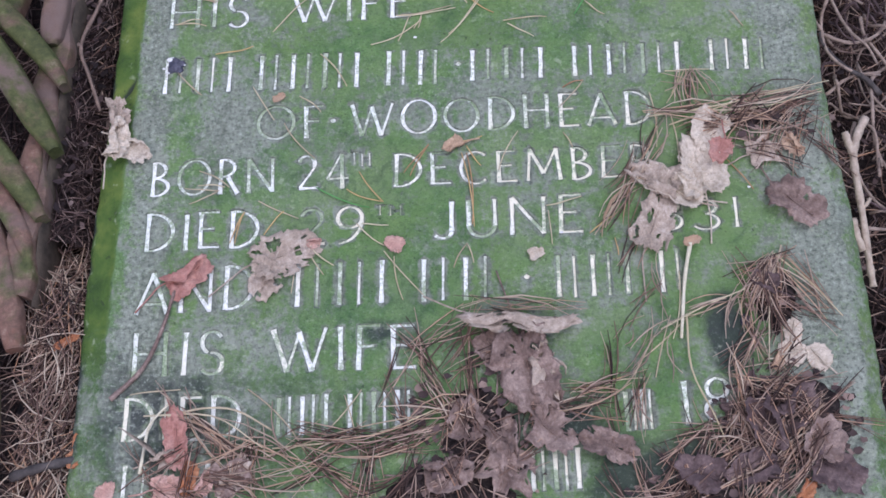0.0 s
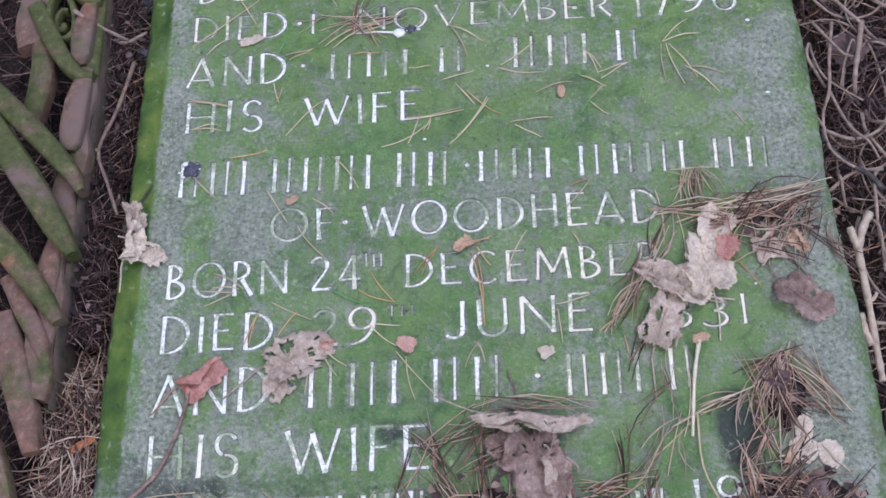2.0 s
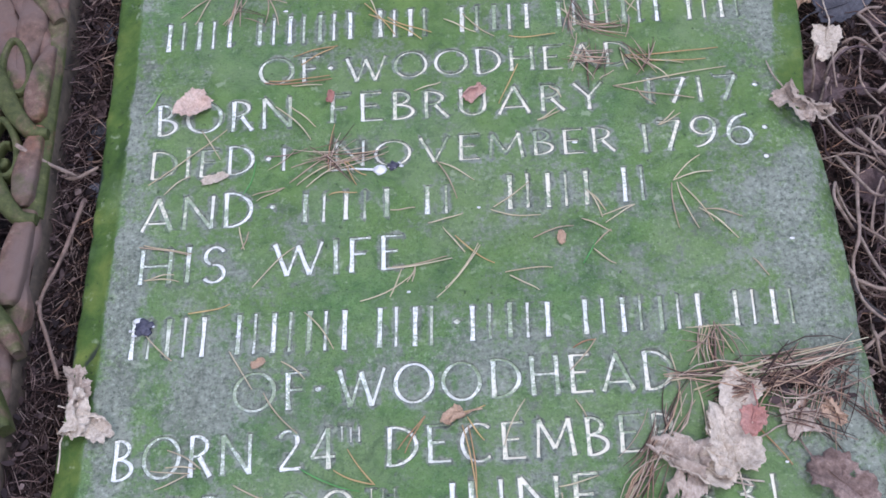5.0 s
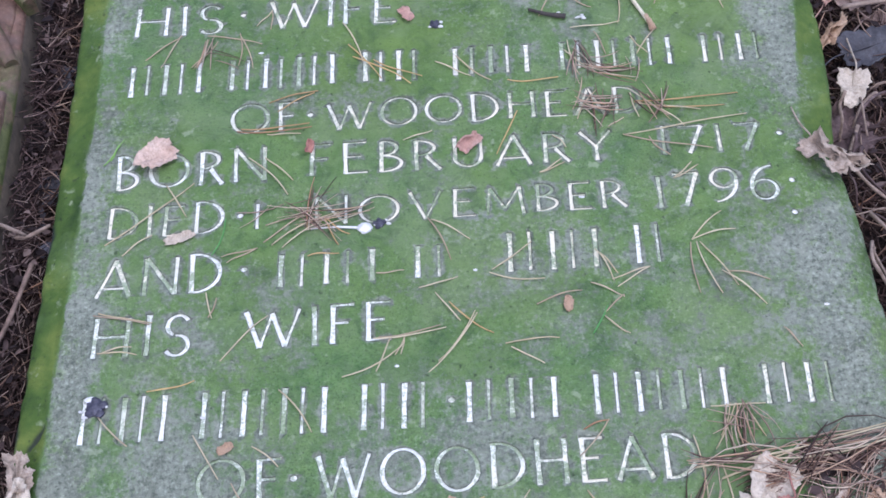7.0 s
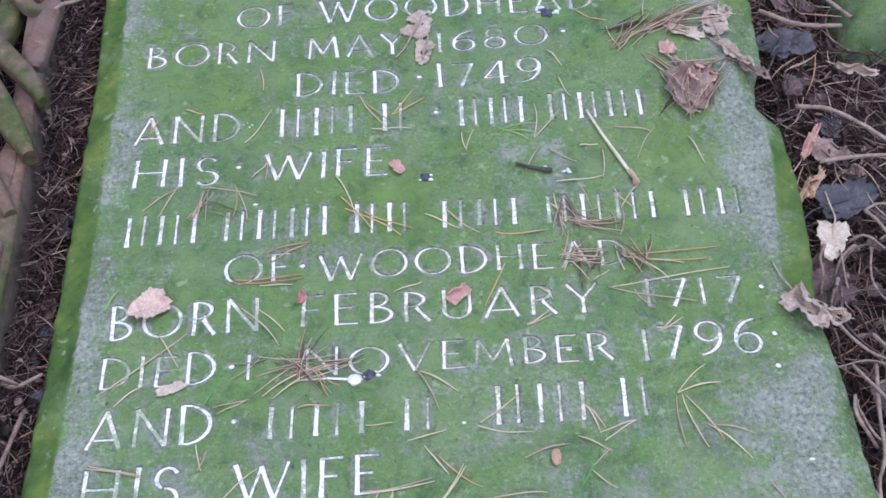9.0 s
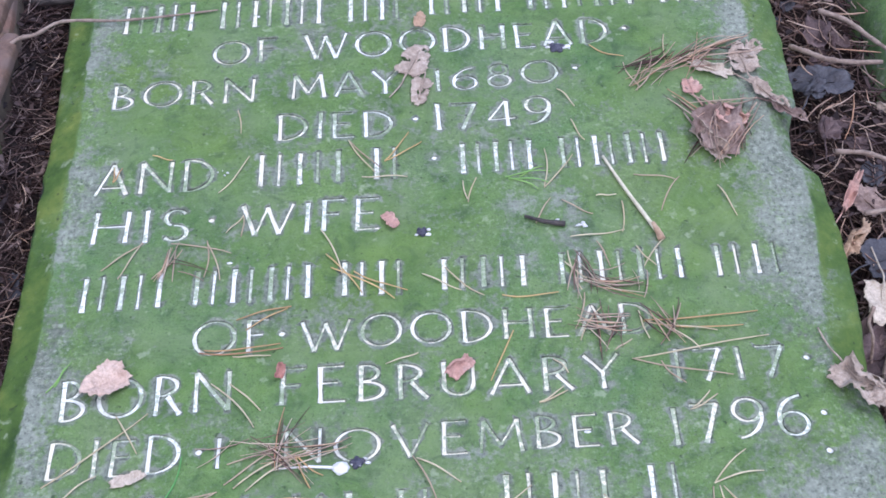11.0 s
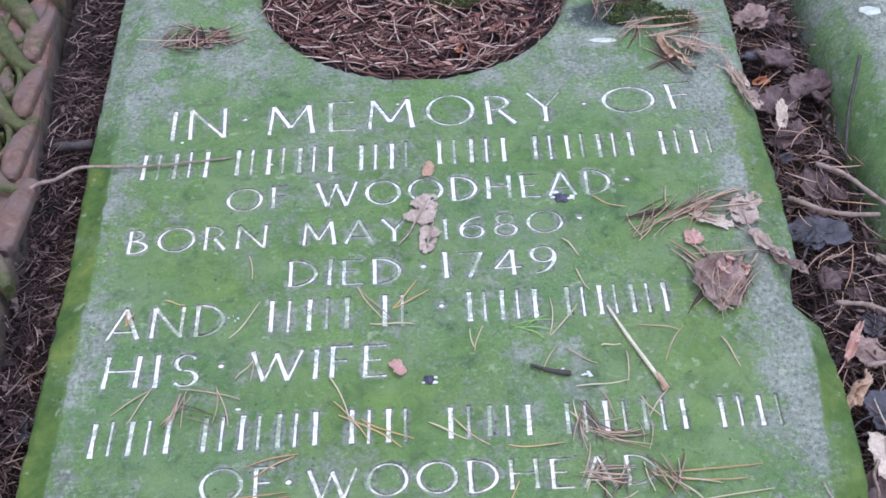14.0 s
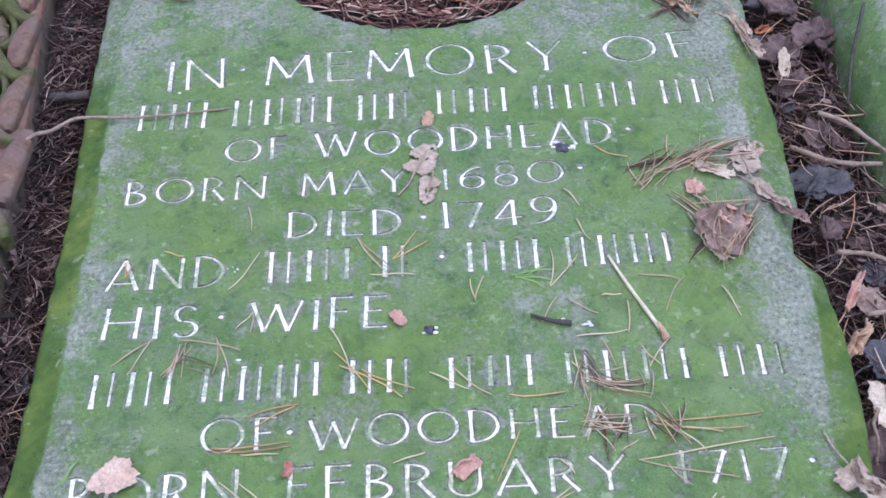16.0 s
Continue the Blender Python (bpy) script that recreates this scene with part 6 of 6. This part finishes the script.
stick("dead_stem", [(0.458, 0.111, 0.058), (0.440, 0.115, 0.088), (0.425, 0.131, 0.106), (0.434, 0.158, 0.094), (0.445, 0.155, 0.068), (0.451, 0.118, 0.078), (0.477, 0.110, 0.058), (0.502, 0.083, 0.068)], 0.0022, 0.0014, TWIG, "looped dead climber stem on the soil")
stick("dead_stem", [(0.441, -0.044, 0.058), (0.471, -0.024, 0.068), (0.508, -0.022, 0.078)], 0.0024, 0.0018, TWIG, "dead climber stem lying over the soil")
stick("dead_stem", [(0.511, -0.044, 0.058), (0.494, -0.028, 0.068), (0.474, -0.021, 0.078), (0.465, 0.004, 0.058), (0.443, 0.026, 0.068), (0.438, 0.037, 0.078)], 0.004, 0.0016, DARKWOOD, "dark dead climber stem curving over the soil")
stick("dead_stem", [(0.479, 0.110, 0.058), (0.486, 0.141, 0.068), (0.498, 0.171, 0.078), (0.510, 0.171, 0.058)], 0.0016, 0.0012, TWIG, "thin bent dead stem on the soil")


# ---- droppings and pebbles ----
def blob(name, x, y, z, rx, ry, rz, mat, seed, parent=None):
    bm = bmesh.new()
    bmesh.ops.create_icosphere(bm, subdivisions=3, radius=1.0)
    for v in bm.verts:
        k = 1 + 0.35 * noise.noise(v.co * 2.2 + Vector((seed, seed * 2, 0)))
        v.co = (v.co.x * rx * k, v.co.y * ry * k, max(v.co.z, -0.3) * rz * k)
    me = bpy.data.meshes.new(name)
    bm.to_mesh(me)
    bm.free()
    me.materials.append(mat)
    me.polygons.foreach_set("use_smooth", [True] * len(me.polygons))
    ob = new(name, me)
    ob.location = (x, y, z)
    if parent:
        ob.parent = parent
    return ob


def dropping(x, y, size, dark, white):
    hold = empty("bird_dropping", x, y, TOP)
    tagged(hold, "dried dark and white bird dropping on the slab", "bird dropping")
    if dark:
        for k in range(5):
            a = k * 1.3 + x * 9
            blob("dark_lump", 0.45 * size * math.cos(a) * (k > 0), 0.4 * size * math.sin(a) * (k > 0), 0.001, size * (0.5 if k == 0 else 0.25), size * (0.45 if k == 0 else 0.22), 0.0035, DROPDARK, k + x, hold)
    luck = random.Random(int(x * 1000) * 7 + int(y * 1000))
    for k in range(white):
        a, far, fat = luck.uniform(0, 6.28), luck.uniform(0.0, 1.0) ** 0.7, luck.uniform(0.25, 1.4)
        blob("white_splash", size * math.cos(a) * far * 1.1, size * math.sin(a) * far * 0.7, 0.0006 + 0.0006 * luck.random(), size * 0.24 * fat, size * 0.13 * fat * luck.uniform(0.6, 1.3), 0.0020, DROPWHITE, k + y, hold)


dropping(0.146, 0.753, 0.015, True, 9)
dropping(-0.390, 0.000, 0.019, True, 5)
dropping(-0.100, 0.201, 0.011, True, 6)
hold = empty("bird_dropping", -0.116, 0.196, TOP)
tagged(hold, "white bird dropping with a long streak on the slab", "bird dropping")
blob("white_splash", 0, 0, 0.001, 0.008, 0.0065, 0.004, DROPWHITE, 3.0, hold)
v, f = tube([(-0.06, 0.002, 0.001), (-0.03, 0.003, 0.0012), (0, 0, 0.0015)], [0.0009, 0.0013, 0.002], 6)
mesh_object("white_streak", v, f, DROPWHITE, hold)
dropping(-0.030, 0.474, 0.010, True, 3)
tagged(blob("lichen_patch", 0.240, 1.074, TOP + 0.0004, 0.020, 0.006, 0.0012, LICHEN, 4.2), "pale patch of lichen beside the roundel", "lichen")
dropping(-0.255, 0.566, 0.007, False, 4)
dropping(0.150, 0.478, 0.009, False, 6)
dropping(-0.215, 0.552, 0.006, False, 2)
dropping(0.116, 0.483, 0.006, False, 3)
dropping(0.300, -0.350, 0.012, True, 1)
for k in range(12):
    x, y = rng.uniform(-0.40, 0.38), rng.uniform(-0.45, 1.0)
    tagged(blob("lichen_fleck", x, y, TOP + 0.0006, 0.0016 + 0.0016 * rng.random(), 0.0014, 0.0008, DROPWHITE, k * 1.7), "tiny white fleck of lichen on the slab", "lichen", group="lichen flecks")
for x, y, r in ((-0.497, 0.226, 0.017), (-0.500, 0.949, 0.012), (-0.497, 0.303, 0.018), (-0.487, 0.236, 0.013), (-0.504, 0.483, 0.010), (-0.508, 0.330, 0.015), (-0.500, 0.490, 0.013)):
    tagged(blob("pebble", x, y, SOIL + 0.012, r * 1.3, r * 0.9, r * 0.8, PEBBLE, x * 50 + y * 20), "blue-grey pebble on the soil beside the slab", "pebble", group="pebbles")


# ---- cast iron railing lying beside the slab ----
RAIL = empty("cast_iron_railing", -0.53, 0.5, 0.0)
tagged(RAIL, "rusty cast iron ornamental railing with scrolls, green with algae", "railing")


def strap(points, widths, high, steps=5, closed=False):
    """Verts and faces of a cast strap of nearly square section with worn arrises, lying along points."""
    line = [Vector(p) for p in points] if closed else smooth_line(points, steps)
    n = len(line)
    verts, faces = [], []
    section = ((-1, -1), (1, -1), (1, 0.35), (0.88, 0.72), (0.55, 0.96), (0.0, 1.04), (-0.55, 0.96), (-0.88, 0.72), (-1, 0.35))
    for k, p in enumerate(line):
        nxt, prv = (line[(k + 1) % n], line[k - 1]) if closed else (line[min(k + 1, n - 1)], line[max(k - 1, 0)])
        d = (nxt - prv).normalized()
        side = d.cross(Vector((0, 0, 1))).normalized()
        w = float(np.interp(k / max(n - 1, 1), np.linspace(0, 1, len(widths)), widths))
        for u, v in section:
            verts.append(p + side * (u * w) + Vector((0, 0, v * high + 0.0012 * fbm(p.x * 3, p.y * 3, 30))))
    m = len(section)
    for k in range(n if closed else n - 1):
        k2 = (k + 1) % n
        for j in range(m):
            j2 = (j + 1) % m
            faces.append((k * m + j, k * m + j2, k2 * m + j2, k2 * m + j))
    if not closed:
        faces.append(tuple(range(m - 1, -1, -1)))
        faces.append(tuple(range((n - 1) * m, n * m)))
    return verts, faces


def iron(name, points, widths, high, mat=None, closed=False):
    v, f = strap([(p[0] - 0.008, p[1], p[2]) for p in points], widths, high, closed=closed)
    ob = mesh_object(name, v, f, mat or IRON)
    ob.data.set_sharp_from_angle(angle=radians(38))
    ob.parent, ob.matrix_parent_inverse = RAIL, RAIL.matrix_basis.inverted()
    return ob


def rail_x(y):
    return float(np.interp(y, (-0.5, -0.15, 0.1, 0.4, 0.8, 1.15, 1.62), (-0.558, -0.542, -0.527, -0.526, -0.538, -0.572, -0.61)))


# the bar's shaded side is painted in with the darker iron
iron("bar", [(rail_x(y) + 0.006, y, 0.042 if y > -0.22 else 0.030) for y in np.linspace(-0.31, 1.62, 20)], [0.0065, 0.0065], 0.052, SHADEIRON)
iron("band", [(rail_x(y) - 0.010 + 0.004 * math.sin(y * 62), y, 0.092) for y in np.linspace(-0.30, 0.15, 22)], [0.0150, 0.0190, 0.0150, 0.0190, 0.0150], 0.012, RUST)
def fronds(up):
    """Broad straps that branch from the rail like a fern, with rusty leaves between them."""
    across = rail_x(up - 0.1) - rail_x(-0.1)

    def frond(name, points, widths, high, mat=None):
        iron(name, [(x + across, y + up, z) for x, y, z in points], widths, high, mat)
    frond("arm", [(-0.520, -0.030, 0.106), (-0.540, 0.002, 0.116), (-0.590, 0.058, 0.118), (-0.660, 0.128, 0.112)], [0.006, 0.0125, 0.0150, 0.0155], 0.012)
    frond("arm", [(-0.524, -0.118, 0.104), (-0.546, -0.082, 0.118), (-0.592, -0.010, 0.122), (-0.660, 0.085, 0.114)], [0.008, 0.0155, 0.0185, 0.0190], 0.013)
    frond("arm", [(-0.534, -0.205, 0.100), (-0.556, -0.172, 0.112), (-0.592, -0.125, 0.116), (-0.650, -0.060, 0.110)], [0.008, 0.0135, 0.0165, 0.0170], 0.012)
    frond("arm", [(-0.612, 0.070, 0.088), (-0.596, 0.150, 0.094), (-0.606, 0.240, 0.092)], [0.013, 0.017, 0.014], 0.012)
    frond("leaf_bar", [(-0.541, 0.030, 0.106), (-0.542, 0.040, 0.110), (-0.541, 0.070, 0.112), (-0.538, 0.110, 0.110), (-0.532, 0.155, 0.104)], [0.006, 0.0135, 0.0165, 0.0155, 0.010], 0.008, RUST)
    frond("leaf_bar", [(-0.553, -0.180, 0.096), (-0.555, -0.168, 0.100), (-0.555, -0.135, 0.102), (-0.551, -0.088, 0.096)], [0.006, 0.0135, 0.0150, 0.010], 0.008, ORANGE)
    frond("leaf_bar", [(-0.545, -0.268, 0.092), (-0.556, -0.228, 0.100), (-0.578, -0.188, 0.102), (-0.604, -0.140, 0.098)], [0.006, 0.0115, 0.0135, 0.013], 0.010, ORANGE)
    frond("leaf_bar", [(-0.556, -0.365, 0.088), (-0.566, -0.320, 0.096), (-0.584, -0.265, 0.098), (-0.612, -0.190, 0.094)], [0.010, 0.0170, 0.0190, 0.018], 0.011, ORANGE)


for up in (0.0, 0.64, 1.30):
    fronds(up)
iron("leaf_bar", [(-0.590, -0.540, 0.078), (-0.586, -0.470, 0.084), (-0.592, -0.410, 0.086), (-0.612, -0.350, 0.084)], [0.012, 0.0180, 0.0180, 0.014], 0.011)
# the scrolled length: a rusty band with raised lozenges, and rimmed eyes beside it
iron("band", [(rail_x(y) - 0.006, y, 0.092) for y in np.linspace(0.15, 0.46, 8)], [0.0150, 0.0150], 0.012, IRON)
iron("band", [(rail_x(y) - 0.008, y, 0.092) for y in np.linspace(0.46, 1.62, 14)], [0.0150, 0.0180, 0.0160, 0.0180], 0.012, ORANGE)
iron("leaf_bar", [(rail_x(0.42) - 0.040, 0.36, 0.100), (rail_x(0.42) - 0.034, 0.42, 0.106), (rail_x(0.45) - 0.036, 0.50, 0.104)], [0.010, 0.020, 0.014], 0.010, RUST)
iron("band", [(rail_x(y) - 0.088 + 0.006 * math.sin(y * 45), y, 0.092) for y in np.linspace(0.20, 1.62, 40)], [0.0230, 0.0230], 0.014, RUST)
for b in (0.165, 0.285, 0.80, 0.92, 1.04):
    x = rail_x(b)
    iron("leaf_bar", [(x - 0.011, b - 0.004, 0.104), (x - 0.013, b + 0.006, 0.110), (x - 0.014, b + 0.035, 0.112), (x - 0.011, b + 0.07, 0.110), (x - 0.006, b + 0.108, 0.104)], [0.005, 0.0125, 0.0150, 0.0135, 0.007], 0.008, RUST)
    iron("arm", [(x + 0.006, b - 0.022, 0.104), (x - 0.014, b - 0.020, 0.110), (x - 0.036, b + 0.004, 0.113), (x - 0.058, b + 0.042, 0.112), (x - 0.086, b + 0.095, 0.106)], [0.006, 0.0090, 0.0115, 0.0125, 0.0125], 0.010)
    eye = []
    for a in np.linspace(0, 2 * math.pi, 25)[:-1]:
        eye.append((x - 0.047 + 0.0175 * math.cos(a) * (1 - 0.25 * math.sin(a)) - 0.006 * math.sin(a), b + 0.078 + 0.041 * math.sin(a), 0.106))
    iron("scroll", eye, [0.0048, 0.0048], 0.009, closed=True)
    curl = [(x - 0.047 + (0.013 - 0.0021 * a) * math.cos(a + 1.0), b + 0.066 + (0.024 - 0.0036 * a) * math.sin(a + 1.0), 0.100) for a in np.linspace(0, 5.0, 9)]
    iron("scroll", curl, [0.0034, 0.0050], 0.008)


# ---- the next slab ----
def next_slab():
    us, ys = [0.0, 0.012, 0.03, 0.06, 0.10, 0.14, 0.18] + list(np.linspace(0.24, 1.0, 12)), list(np.linspace(0.735, 1.75, 80))
    verts, grow, moss = [], [], []
    for y in ys:
        edge = 0.576 + 0.018 * (y - 0.80) + 0.003 * fbm(3.3, y, 9)
        for u in us:
            x = edge + 0.52 * u
            e = min(x - edge, 1.4 * (y - 0.735))
            z = TOP + 0.004 - 0.055 * max(0.0, 1 - e / 0.052) ** 1.5 - 0.012 * max(0.0, 1 - e / 0.010) ** 2 + 0.0015 * fbm(x, y, 20, 4)
            verts.append((x, y, z))
            broken = 0.35 * fbm(x, y, 9, 1) + 0.25 * fbm(x, y, 26, 6)
            grow.append(0.80 - 0.90 * max(0.0, min(1.0, (e - 0.040) / 0.020)) - 0.35 * max(0.0, min(1.0, (y - 1.10) / 0.08)) + broken)
            moss.append(0.25 * max(0.0, min(1.0, (0.045 - e) / 0.015)))
    n, rows = len(us), len(ys)
    faces = [(j * n + i, j * n + i + 1, (j + 1) * n + i + 1, (j + 1) * n + i) for j in range(rows - 1) for i in range(n - 1)]
    rim = [j * n for j in range(rows)] + [(rows - 1) * n + i for i in range(1, n)] + [j * n + n - 1 for j in range(rows - 2, -1, -1)] + list(range(n - 2, 0, -1))
    base = len(verts)
    for k in rim:
        verts.append((verts[k][0], verts[k][1], -0.05))
        grow.append(0.3)
        moss.append(0.0)
    for k in range(len(rim)):
        k2 = (k + 1) % len(rim)
        faces.append((rim[k], rim[k2], base + k2, base + k))
    hold = empty("gravestone", 0.84, 1.13, 0.0)
    tagged(hold, "plain flat gravestone with a rounded algae-green edge", "gravestone")
    ob = mesh_object("body", verts, faces, STONE)
    for key, values in (("algae", grow), ("moss", moss)):
        ob.data.attributes.new(key, 'FLOAT', 'POINT').data.foreach_set("value", values)
    spots = [blob("lichen_patch", x, y, TOP + 0.004, r, r * 0.7, 0.0016, LICHEN, x * 40 + y) for x, y, r in ((0.648, 1.13, 0.016), (0.662, 1.05, 0.012), (0.640, 1.19, 0.010), (0.655, 0.99, 0.009))]
    for piece in [ob] + spots:
        piece.parent, piece.matrix_parent_inverse = hold, hold.matrix_basis.inverted()
    return hold


next_slab()
